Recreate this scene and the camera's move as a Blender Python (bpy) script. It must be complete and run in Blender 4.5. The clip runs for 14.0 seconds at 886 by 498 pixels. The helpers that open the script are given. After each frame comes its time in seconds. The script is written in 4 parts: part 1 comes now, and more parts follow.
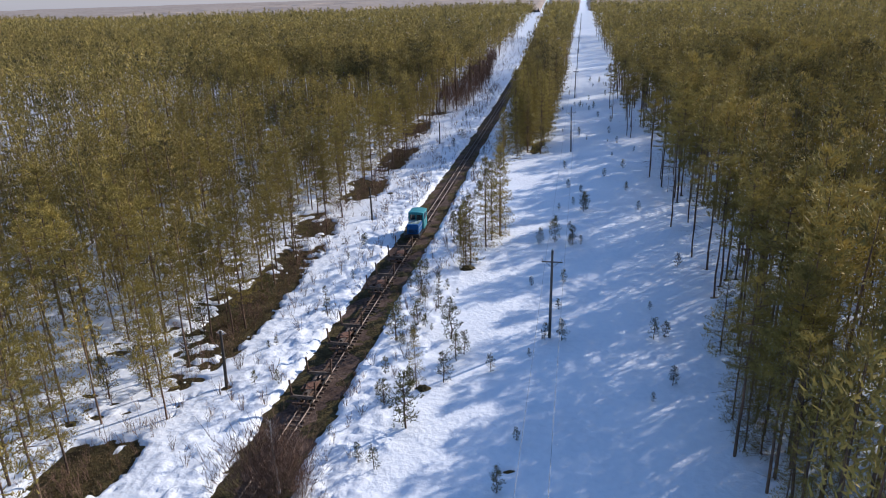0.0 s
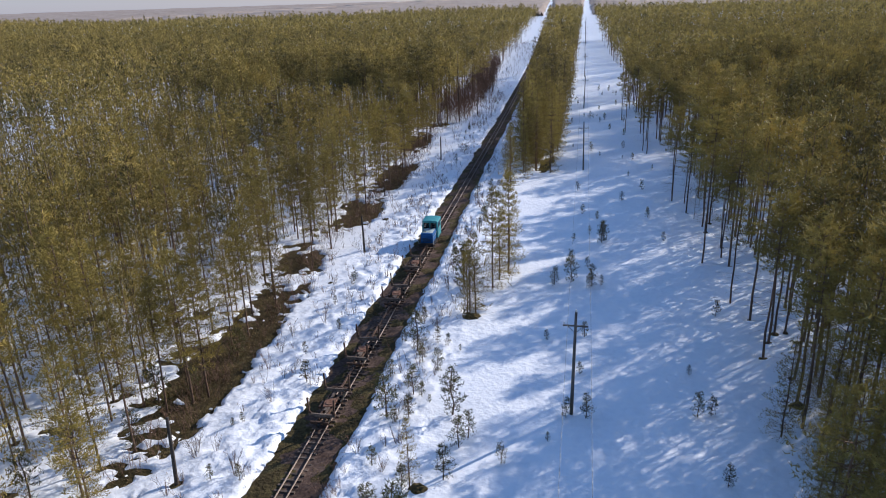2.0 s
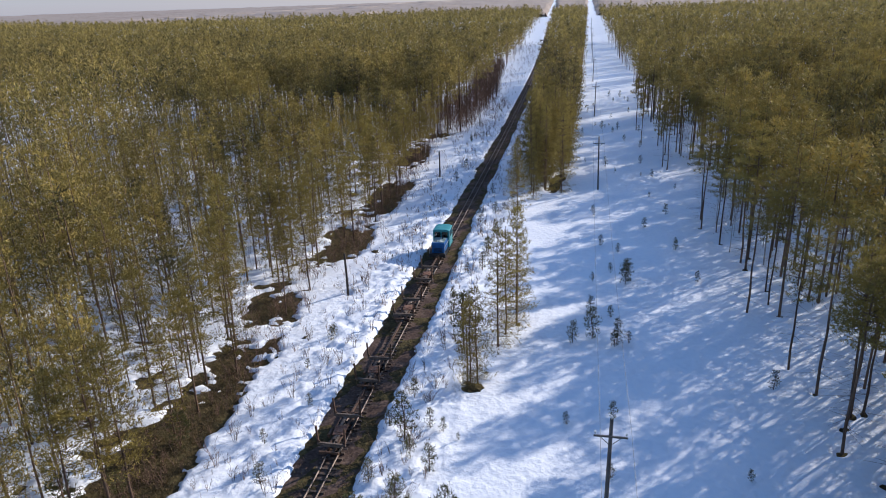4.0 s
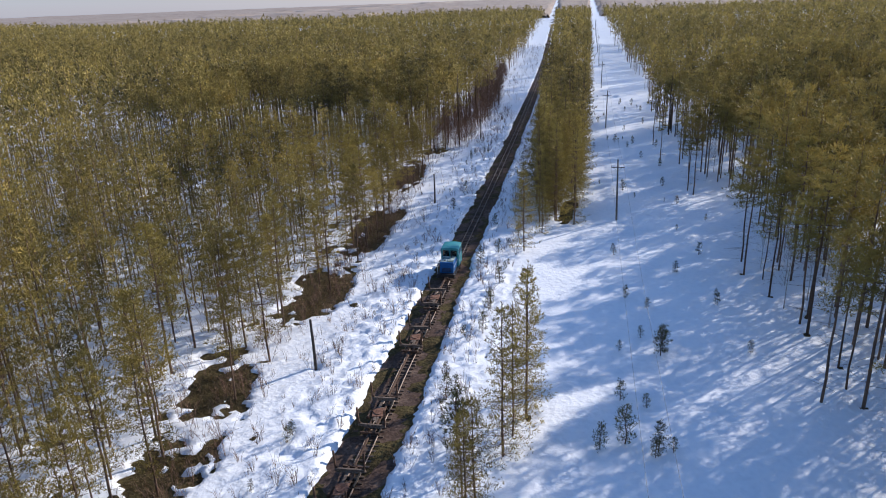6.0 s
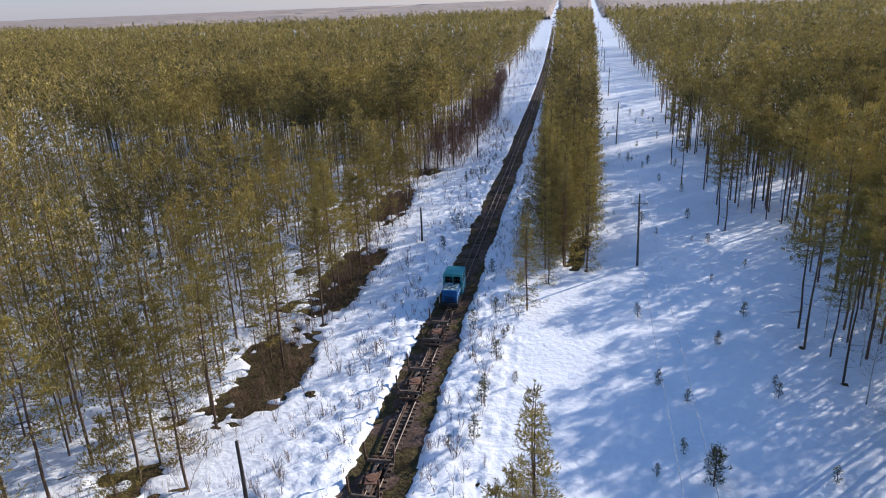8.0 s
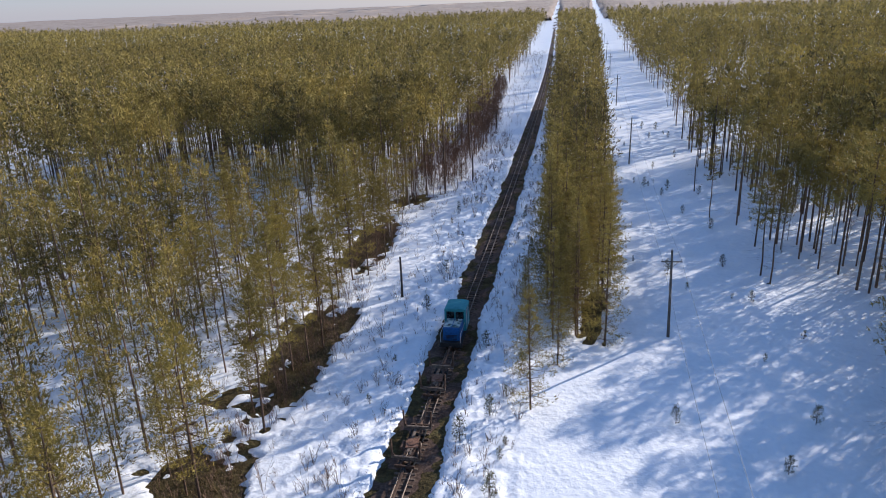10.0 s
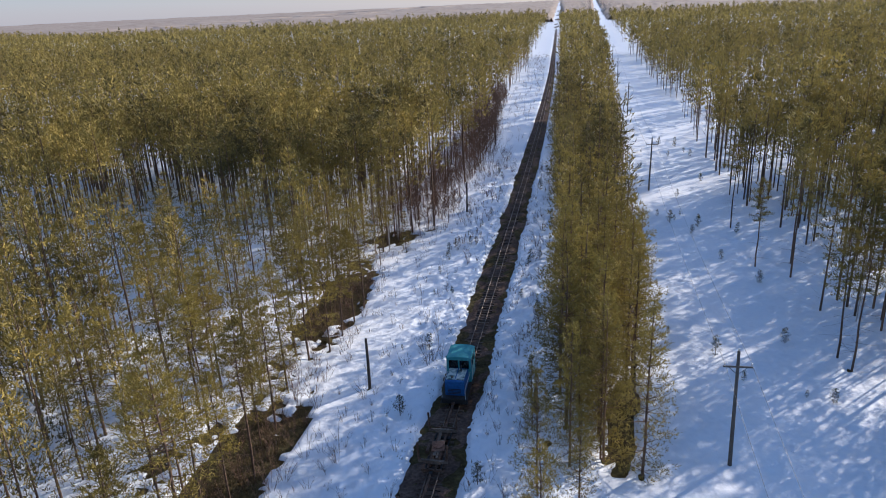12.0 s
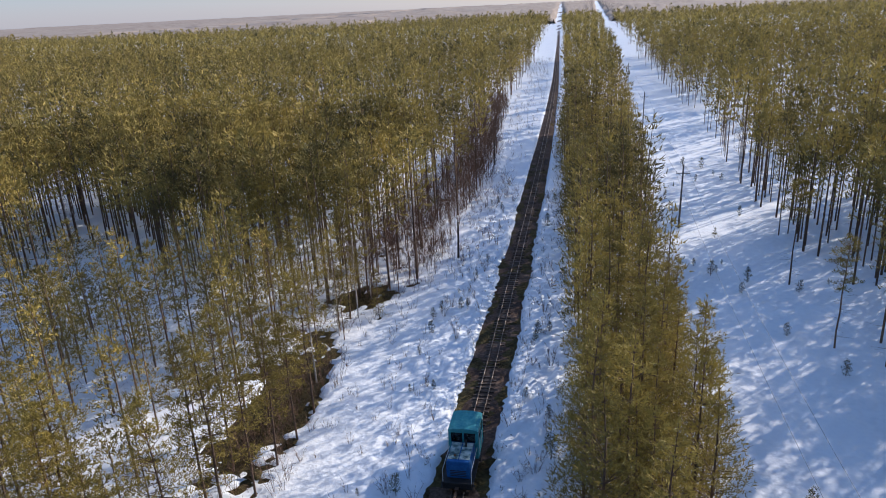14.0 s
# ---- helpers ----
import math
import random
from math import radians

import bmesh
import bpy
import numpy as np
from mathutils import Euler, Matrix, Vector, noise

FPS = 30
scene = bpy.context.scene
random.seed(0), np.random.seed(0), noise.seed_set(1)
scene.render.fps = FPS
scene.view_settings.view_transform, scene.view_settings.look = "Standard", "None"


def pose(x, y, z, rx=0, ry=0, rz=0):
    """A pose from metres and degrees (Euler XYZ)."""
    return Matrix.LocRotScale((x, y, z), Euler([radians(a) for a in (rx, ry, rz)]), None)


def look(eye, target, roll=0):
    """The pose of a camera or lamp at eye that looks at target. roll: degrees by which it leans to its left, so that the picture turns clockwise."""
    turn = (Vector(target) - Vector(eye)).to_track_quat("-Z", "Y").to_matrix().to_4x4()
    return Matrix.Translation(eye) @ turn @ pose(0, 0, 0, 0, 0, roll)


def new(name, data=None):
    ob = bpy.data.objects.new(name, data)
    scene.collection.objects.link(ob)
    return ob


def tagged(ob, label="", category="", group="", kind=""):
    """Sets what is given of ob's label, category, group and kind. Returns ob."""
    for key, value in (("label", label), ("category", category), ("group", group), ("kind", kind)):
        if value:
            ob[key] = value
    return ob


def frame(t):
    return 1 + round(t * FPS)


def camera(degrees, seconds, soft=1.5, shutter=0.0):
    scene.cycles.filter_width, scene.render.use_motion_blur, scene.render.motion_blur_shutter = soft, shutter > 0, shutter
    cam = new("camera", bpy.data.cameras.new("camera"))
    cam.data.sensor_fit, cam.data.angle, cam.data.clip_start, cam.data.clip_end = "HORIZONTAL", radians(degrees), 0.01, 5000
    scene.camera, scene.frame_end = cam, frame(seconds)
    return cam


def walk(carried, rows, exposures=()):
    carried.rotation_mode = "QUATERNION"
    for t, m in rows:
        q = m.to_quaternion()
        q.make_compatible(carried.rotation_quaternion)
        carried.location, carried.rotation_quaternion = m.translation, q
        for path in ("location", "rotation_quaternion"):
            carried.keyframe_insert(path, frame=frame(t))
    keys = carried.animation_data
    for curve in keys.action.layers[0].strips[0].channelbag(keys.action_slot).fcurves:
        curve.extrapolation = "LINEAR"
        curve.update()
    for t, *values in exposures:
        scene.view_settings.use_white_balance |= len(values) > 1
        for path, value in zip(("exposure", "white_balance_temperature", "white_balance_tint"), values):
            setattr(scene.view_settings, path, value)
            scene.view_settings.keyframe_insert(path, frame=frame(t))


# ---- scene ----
cam = camera(64.8, 14.0, soft=1.0)
METRES, EYE, TILT, LEAN, TURN = 121.1, 31.5, 5.35, 0.0, 11.4
ROWS = [
    (0.0, 0.0, 0.0, 0.0, -0.84, -25.57, 1.76),
    (0.5, 0.0004, 0.027, -0.002, -0.82, -25.5, 1.78),
    (1.0, 0.0009, 0.0529, -0.0037, -0.79, -25.44, 1.76),
    (1.5, 0.0014, 0.0763, -0.0055, -0.73, -25.35, 1.74),
    (2.0, 0.0024, 0.0999, -0.0078, -0.65, -25.31, 1.74),
    (2.5, 0.0037, 0.1261, -0.0109, -0.59, -25.26, 1.76),
    (3.0, 0.0055, 0.1548, -0.014, -0.51, -25.26, 1.8),
    (5.5, 0.0162, 0.317, -0.0289, -0.36, -25.19, 1.99),
    (6.0, 0.0188, 0.3529, -0.0321, -0.33, -25.17, 2.04),
    (6.5, 0.0221, 0.3897, -0.0354, -0.31, -25.15, 2.1),
    (7.0, 0.0259, 0.4268, -0.0386, -0.29, -25.12, 2.16),
    (7.5, 0.0292, 0.4618, -0.0415, -0.32, -25.1, 2.15),
    (8.0, 0.0337, 0.5001, -0.0454, -0.31, -25.06, 2.2),
    (10.5, 0.0536, 0.6905, -0.0604, -0.3, -25.0, 2.39),
    (11.0, 0.0578, 0.7311, -0.0644, -0.36, -24.97, 2.5),
    (11.5, 0.062, 0.7731, -0.0691, -0.31, -24.95, 2.55),
    (12.0, 0.0656, 0.8164, -0.0741, -0.27, -24.9, 2.55),
    (12.5, 0.0697, 0.8602, -0.0794, -0.22, -24.86, 2.57),
    (13.0, 0.0745, 0.9036, -0.0843, -0.16, -24.83, 2.66),
    (13.5, 0.0788, 0.9476, -0.089, -0.13, -24.8, 2.72),
    (14.0, 0.0826, 0.9917, -0.094, -0.18, -24.76, 2.74),
]
walk(cam, [(t, pose(0, 0, EYE, TILT, LEAN, TURN) @ pose(METRES * x, METRES * y, METRES * z, 90 + pitch, roll, yaw)) for t, x, y, z, yaw, pitch, roll in ROWS],
     exposures=[(0.0, 0.2, 5720, 13), (3.2, 0.26, 5720, 13), (14.0, 0.33, 5840, 13)])

# ---- light ----
SUN_AZ, SUN_EL = 44.0, 22.0
world = bpy.data.worlds.new("sky")
scene.world = world
world.use_nodes = True
wn = world.node_tree.nodes
sky = wn.new("ShaderNodeTexSky")
sky.sky_type = "NISHITA"
sky.sun_disc = False
sky.sun_elevation, sky.sun_rotation = radians(SUN_EL), radians(SUN_AZ)
sky.air_density, sky.dust_density, sky.ozone_density = 1.3, 0.1, 3.0
# clear air with a thin even veil of pale blue haze over the whole sky
veil = wn.new("ShaderNodeMix")
veil.data_type, veil.blend_type = "RGBA", "ADD"
veil.inputs[0].default_value = 1.0
veil.inputs[7].default_value = (1.1, 1.9, 3.9, 1)
world.node_tree.links.new(sky.outputs[0], veil.inputs[6])
wn["Background"].inputs["Strength"].default_value = 0.062
world.node_tree.links.new(veil.outputs[2], wn["Background"].inputs["Color"])
sun = new("sun", bpy.data.lights.new("sun", "SUN"))
sun.data.energy, sun.data.angle, sun.data.color = 5.0, radians(0.55), (1.0, 0.88, 0.72)
to_sun = Vector((math.sin(radians(SUN_AZ)) * math.cos(radians(SUN_EL)), math.cos(radians(SUN_AZ)) * math.cos(radians(SUN_EL)), math.sin(radians(SUN_EL))))
sun.matrix_world = look(to_sun * 200, (0, 0, 0))


# ---- materials ----
def material(name, colours, rough=0.8, grain=8.0, big=0.6, bump=0.3, metal=0.0, leafy=0.0, vary=0.0, island=False, spec=0.3, bump_d=0.02, span_of=(0.3, 0.72)):
    """Two scales of noise between three colours, with relief; leafy: light passing through; vary: random value for each thing."""
    m = bpy.data.materials.new(name)
    m.use_nodes = True
    n, l = m.node_tree.nodes, m.node_tree.links
    p = n["Principled BSDF"]
    geo = n.new("ShaderNodeNewGeometry")
    fine, wide = n.new("ShaderNodeTexNoise"), n.new("ShaderNodeTexNoise")
    for t, s, d in ((fine, grain, 6), (wide, big, 3)):
        t.inputs["Scale"].default_value, t.inputs["Detail"].default_value = s, d
        l.new(geo.outputs["Position"], t.inputs["Vector"])
    ramp = n.new("ShaderNodeValToRGB")
    e = ramp.color_ramp.elements
    e[0].position, e[1].position = span_of
    e[0].color, e[1].color = (*colours[0], 1), (*colours[-1], 1)
    if len(colours) > 2:
        e.new(0.5).color = (*colours[1], 1)
    mix = n.new("ShaderNodeMath")
    mix.operation = "MULTIPLY_ADD"
    mix.inputs[1].default_value = 0.5
    half = n.new("ShaderNodeMath")
    half.operation = "MULTIPLY"
    half.inputs[1].default_value = 0.5
    l.new(wide.outputs["Fac"], half.inputs[0])
    l.new(fine.outputs["Fac"], mix.inputs[0])
    l.new(half.outputs[0], mix.inputs[2])
    l.new(mix.outputs[0], ramp.inputs["Fac"])
    colour = ramp.outputs["Color"]
    if vary:
        hsv = n.new("ShaderNodeHueSaturation")
        span = n.new("ShaderNodeMapRange")
        span.inputs["To Min"].default_value, span.inputs["To Max"].default_value = 1 - vary, 1 + vary
        source = geo.outputs["Random Per Island"] if island else n.new("ShaderNodeObjectInfo").outputs["Random"]
        l.new(source, span.inputs["Value"])
        l.new(span.outputs[0], hsv.inputs["Value"])
        l.new(colour, hsv.inputs["Color"])
        colour = hsv.outputs["Color"]
    l.new(colour, p.inputs["Base Color"])
    p.inputs["Roughness"].default_value, p.inputs["Metallic"].default_value = rough, metal
    p.inputs["Specular IOR Level"].default_value = spec
    if bump:
        b = n.new("ShaderNodeBump")
        b.inputs["Strength"].default_value, b.inputs["Distance"].default_value = bump, bump_d
        l.new(fine.outputs["Fac"], b.inputs["Height"])
        l.new(b.outputs["Normal"], p.inputs["Normal"])
    if leafy:
        through_leaf, both = n.new("ShaderNodeBsdfTranslucent"), n.new("ShaderNodeMixShader")
        l.new(colour, through_leaf.inputs["Color"])
        both.inputs["Fac"].default_value = leafy
        l.new(p.outputs[0], both.inputs[1])
        l.new(through_leaf.outputs[0], both.inputs[2])
        l.new(both.outputs[0], n["Material Output"].inputs["Surface"])
    return m


SNOW = material("snow", [(0.76, 0.78, 0.8), (0.86, 0.87, 0.88), (0.92, 0.92, 0.91)], 0.6, 1.7, 0.12, 0.6, bump_d=0.2, spec=0.2)
SOIL = material("moss_and_litter", [(0.025, 0.018, 0.009), (0.068, 0.051, 0.022), (0.14, 0.112, 0.044)], 0.95, 3.5, 0.8, 1.0, bump_d=0.15, spec=0.1)
BED = material("wet_peat_ballast", [(0.036, 0.023, 0.018), (0.098, 0.064, 0.048), (0.21, 0.145, 0.105)], 0.92, 4.0, 0.5, 0.5, bump_d=0.08, spec=0.1)
NEEDLE = material("pine_needles", [(0.125, 0.098, 0.026), (0.275, 0.21, 0.05), (0.45, 0.335, 0.08)], 0.75, 1.2, 0.14, 0, leafy=0.21, vary=0.28)
NEEDLE_MASS = material("pine_needles_massed", [(0.082, 0.068, 0.021), (0.26, 0.195, 0.048), (0.48, 0.35, 0.085)], 0.75, 0.33, 0.07, 0, leafy=0.16, vary=0.1, island=True, span_of=(0.39, 0.62))
NEEDLE_YOUNG = material("young_pine_needles", [(0.05, 0.054, 0.02), (0.095, 0.092, 0.03), (0.15, 0.135, 0.042)], 0.7, 3.0, 0.3, 0, leafy=0.3, vary=0.3)
BARK = material("pine_bark", [(0.05, 0.036, 0.027), (0.12, 0.078, 0.052), (0.25, 0.145, 0.08)], 0.9, 7.0, 0.25, 0.6, vary=0.25)
TWIG = material("bare_twigs", [(0.085, 0.048, 0.033), (0.15, 0.09, 0.06), (0.215, 0.14, 0.094)], 0.9, 3.0, 0.15, 0, vary=0.3, island=True)
BIRCH = material("birch_bark", [(0.16, 0.13, 0.11), (0.5, 0.46, 0.42), (0.62, 0.59, 0.55)], 0.8, 4.0, 0.6, 0.2)
GRASS = material("dead_grass", [(0.11, 0.075, 0.035), (0.2, 0.145, 0.07), (0.29, 0.22, 0.11)], 0.9, 3.0, 0.3, 0, leafy=0.2, vary=0.3, island=True)
# brown of bare woods, with the paling of distance haze put into the colour
FARWOOD_HAZED = material("distant_bare_woods_hazed", [(0.27, 0.205, 0.155), (0.38, 0.3, 0.235), (0.46, 0.375, 0.3)], 0.95, 0.06, 0.006, 0)
POLEWOOD = material("grey_pole_wood", [(0.06, 0.052, 0.045), (0.12, 0.105, 0.09), (0.18, 0.16, 0.135)], 0.9, 9.0, 1.0, 0.5)
DARKWOOD = material("tarred_pole_wood", [(0.025, 0.021, 0.018), (0.055, 0.046, 0.038), (0.09, 0.075, 0.06)], 0.85, 9.0, 1.0, 0.5)
SLEEPER = material("weathered_sleeper_wood", [(0.05, 0.036, 0.027), (0.115, 0.082, 0.06), (0.22, 0.165, 0.12)], 0.9, 9.0, 1.5, 0.6, vary=0.4)
RAILTOP = material("worn_rail_steel", [(0.09, 0.065, 0.05), (0.18, 0.135, 0.105), (0.32, 0.25, 0.2)], 0.5, 20.0, 1.0, 0.1, metal=0.2)
RUST = material("rusty_steel", [(0.045, 0.028, 0.02), (0.11, 0.066, 0.043), (0.21, 0.13, 0.085)], 0.8, 9.0, 1.5, 0.3, metal=0.2)
RUSTLIGHT = material("pale_rusty_planks", [(0.07, 0.048, 0.036), (0.15, 0.11, 0.08), (0.28, 0.215, 0.16)], 0.85, 7.0, 1.5, 0.3)
RUSTRED = material("bright_red_rust", [(0.09, 0.04, 0.025), (0.2, 0.1, 0.06), (0.3, 0.17, 0.11)], 0.85, 6.0, 1.5, 0.3)
TEAL = material("worn_turquoise_paint", [(0.035, 0.19, 0.21), (0.05, 0.27, 0.29), (0.12, 0.34, 0.33)], 0.65, 5.0, 1.2, 0.1)
BLUE = material("worn_blue_paint", [(0.012, 0.06, 0.17), (0.016, 0.1, 0.28), (0.035, 0.15, 0.36)], 0.65, 5.0, 1.2, 0.1)
WORNTOP = material("chipped_pale_green_paint", [(0.06, 0.11, 0.11), (0.3, 0.38, 0.34), (0.6, 0.63, 0.56)], 0.7, 2.6, 1.3, 0.2, span_of=(0.4, 0.6))
BLACK = material("oily_black_steel", [(0.012, 0.012, 0.013), (0.025, 0.024, 0.023), (0.05, 0.045, 0.04)], 0.6, 8.0, 1.0, 0.2)
GLASS = bpy.data.materials.new("cab_glass")
GLASS.use_nodes = True
GLASS.node_tree.nodes["Principled BSDF"].inputs["Base Color"].default_value = (0.1, 0.12, 0.13, 1)
GLASS.node_tree.nodes["Principled BSDF"].inputs["Transmission Weight"].default_value = 0.9
GLASS.node_tree.nodes["Principled BSDF"].inputs["Roughness"].default_value = 0.05
CERAMIC = material("white_porcelain", [(0.6, 0.6, 0.58), (0.75, 0.75, 0.73)], 0.25, 8.0, 1.0, 0)
WIRE = material("grey_aluminium_wire", [(0.12, 0.12, 0.12), (0.25, 0.25, 0.25)], 0.5, 8.0, 1.0, 0, metal=0.7)


# ---- plan ----
RNG = np.random.default_rng(7)
def smooth(a, b, v):
    s = np.clip((v - a) / (b - a), 0, 1)
    return s * s * (3 - 2 * s)


def along(ys, xs):
    return lambda y: np.interp(y, ys, xs)



def rail_x(y):
    """The middle of the track: nearly straight, bending away a little to the far end."""
    y = np.asarray(y, float)
    return -20.9 - 0.009 * y - 0.000055 * np.clip(y - 150, 0, 300) ** 2 - 0.033 * np.clip(y - 450, 0, None)


left_edge = along([0, 38, 63, 84, 95, 103, 112, 122, 144, 152, 168, 188, 197, 212, 245, 290, 327, 440, 600, 3000], [-31.3, -31.3, -31.7, -32.1, -34.7, -34.2, -32.2, -33.8, -33.4, -35.4, -36.2, -37.8, -32.6, -33.8, -32.4, -36.6, -38.6, -40.5, -47, -150])
right_edge = along([0, 40, 72, 95, 127, 160, 200, 306, 470, 3000], [11, 11.6, 14.6, 13.6, 13, 11, 9, 11.5, 8.5, 8.5])
strip_right = along([0, 75, 90, 165, 190, 280, 600, 3000], [-12, -11, -9.5, -6.7, -6.2, -5.8, -6, -8])


def strip_left(y):
    return rail_x(y) + np.interp(y, [0, 120, 165, 250, 420], [7, 8, 8.2, 4.4, 3.4])


def lumps(x, y, scale, seed):
    """Cheap smooth noise in -1..1 from crossed waves, vectorised."""
    rng = np.random.default_rng(seed)
    out = 0
    for k in range(7):
        a, ph = rng.uniform(0, 2 * math.pi), rng.uniform(0, 6.28)
        f = scale * rng.uniform(0.6, 1.7)
        out = out + np.sin((x * math.cos(a) + y * math.sin(a)) * f + ph + 1.3 * np.sin((x * math.sin(a) - y * math.cos(a)) * f * 0.7 + 2 * ph))
    return out / 4.0


SNAG = (-15.6, 148.6)
WELLS = []
MELTED = [(36, 4), (66, 20), (91, 5), (113, 9), (139, 14), (169, 13), (191, 5)]


def melt(x, y):
    """Where the snow has gone: along the wood's edge, and in rings round the trees there."""
    d = x - left_edge(y)
    reach = np.max([np.exp(-np.abs((y - c) / r) ** 3) for c, r in MELTED], axis=0)
    band = np.exp(-np.abs((d + 3.0 + 0.5 * lumps(x, y, 0.3, 10)) / 3.3) ** 7) * reach
    m = smooth(0.4, 0.62, band * (0.8 + 0.35 * lumps(x, y, 0.35, 3)) + 0.24 * lumps(x, y, 1.5, 4) + 0.2 * lumps(x, y, 4.0, 7))
    side = np.exp(-((x - strip_right(y) + 1.2) / 1.5) ** 2) * smooth(136, 142, y) * smooth(186, 176, y)
    m = np.maximum(m, smooth(0.5, 0.8, side * (0.62 + 0.6 * lumps(x, y, 0.4, 8)) + 0.16 * lumps(x, y, 1.6, 9)))
    wood = smooth(0, -6, d) * smooth(-48, -46, x)
    m = np.maximum(m, wood * smooth(0.5, 0.85, 0.7 * lumps(x, y, 0.6, 5) + 0.5 * lumps(x, y, 2.1, 6)) * 0.9)
    return m


def snow_z(x, y):
    d = np.abs(x - rail_x(y))
    fine = smooth(240, 225, y) * smooth(20, 28, y)
    near_bed = np.exp(-((d - 4.5) / 4.0) ** 2)
    z = 0.07 * lumps(x, y, 0.16, 11) + 0.03 * lumps(x, y, 0.7, 12)
    z = z + fine * near_bed * (0.14 * lumps(x, y, 1.3, 13) + 0.2 * np.maximum(lumps(x, y, 3.4, 14), -0.3) + 0.15 * lumps(x, y, 6.5, 17) + 0.14)
    wide = np.interp(y, [0, 50, 100, 155, 264, 430, 700], [2.4, 2.35, 2.1, 1.6, 1.5, 0.9, 0.4]) + fine * (0.22 * lumps(x, y, 0.45, 15) + 0.13 * lumps(x, y, 1.9, 16) + 0.13 * lumps(x, y, 5.5, 18))
    z = z - 0.75 * (1 - smooth(wide - 0.25, wide + 0.75, d))
    z = z - 0.75 * melt(x, y)
    ragged = 0.12 * lumps(x, y, 4.0, 19)
    z = np.atleast_1d(z)
    fx, fy, fr = (np.broadcast_to(np.atleast_1d(q), z.shape) for q in (x, y, ragged))
    for wx, wy, r in WELLS:
        hit = (np.abs(fx - wx) < 2) & (np.abs(fy - wy) < 2)
        if not hit.any():
            continue
        near = np.hypot(fx[hit] - wx, 0.8 * (fy[hit] - wy)) + fr[hit]
        z[hit] -= 0.45 * np.exp(-np.clip(near / r, 0, 9) ** 3)
    return z if np.ndim(x) else z[0]


def soil_z(x, y):
    return -0.27 + 0.08 * lumps(x, y, 0.8, 21) + 0.05 * lumps(x, y, 2.6, 22) + 0.05 * lumps(x, y, 5.5, 23)


def raw_mesh(name, verts, faces, mats, index=None, flat=True):
    """A mesh from arrays of points and triangles or quads."""
    verts, faces = np.asarray(verts, np.float32), np.asarray(faces, np.int32)
    me = bpy.data.meshes.new(name)
    n, k = faces.shape
    me.vertices.add(len(verts))
    me.vertices.foreach_set("co", verts.ravel())
    me.loops.add(n * k)
    me.loops.foreach_set("vertex_index", faces.ravel())
    me.polygons.add(n)
    me.polygons.foreach_set("loop_start", np.arange(0, n * k, k, dtype=np.int32))
    if not flat:
        me.polygons.foreach_set("use_smooth", np.ones(n, bool))
    for m in mats:
        me.materials.append(m)
    if index is not None:
        me.polygons.foreach_set("material_index", np.asarray(index, np.int32))
    me.update(calc_edges=True)
    return me


def sheet(name, xs, ys, height, mat):
    gx, gy = np.meshgrid(xs, ys)
    v = np.stack([gx, gy, height(gx, gy)], -1).reshape(-1, 3)
    i = np.arange(len(xs) * len(ys)).reshape(len(ys), len(xs))
    f = np.stack([i[:-1, :-1], i[:-1, 1:], i[1:, 1:], i[1:, :-1]], -1).reshape(-1, 4)
    return raw_mesh(name, v, f, [mat], flat=False)


def tube(points, radii, sides):
    """Triangles of a tube through points; closed to a point at a zero radius."""
    points, radii = np.asarray(points, float), np.asarray(radii, float)
    ring = np.stack([np.cos(np.arange(sides) * 2 * math.pi / sides), np.sin(np.arange(sides) * 2 * math.pi / sides)], -1)
    axis = points[-1] - points[0]
    axis = axis / np.linalg.norm(axis)
    u = np.cross(axis, (0, 1, 0.3) if abs(axis[1]) < 0.9 else (1, 0, 0.3))
    u /= np.linalg.norm(u)
    w = np.cross(axis, u)
    v = (points[:, None] + radii[:, None, None] * (ring[None, :, :1] * u + ring[None, :, 1:] * w)).reshape(-1, 3)
    f = []
    for k in range(len(points) - 1):
        for s in range(sides):
            a, b = k * sides + s, k * sides + (s + 1) % sides
            f += [(a, b, b + sides), (a, b + sides, a + sides)]
    return v, np.array(f)


def gather(pieces):
    vs, fs, base = [], [], 0
    for v, f in pieces:
        vs.append(v)
        fs.append(np.asarray(f) + base)
        base += len(v)
    return np.concatenate(vs), np.concatenate(fs)


def blades(points, ways, count, length, width, rng, spread=0.62, loose=None):
    """Tufts: count pointed blades spread round each way at each point; loose: how far they turn from lying like shingles, None: at random."""
    p, w = np.repeat(points, count, 0), np.repeat(ways, count, 0)
    d = w + rng.normal(0, spread, (len(p), 3))
    d /= np.linalg.norm(d, axis=1)[:, None] + 1e-9
    face = rng.normal(0, 1 if loose is None else loose, d.shape)
    if loose is not None:
        face = face + w * [1.4, 1.4, 0.0]
    side = np.cross(d, face)
    side /= np.linalg.norm(side, axis=1)[:, None] + 1e-9
    ln = length * rng.uniform(0.6, 1.3, (len(p), 1))
    v = np.stack([p + side * width * 0.5, p + d * ln, p - side * width * 0.5], 1).reshape(-1, 3)
    return v, np.arange(len(v)).reshape(-1, 3)


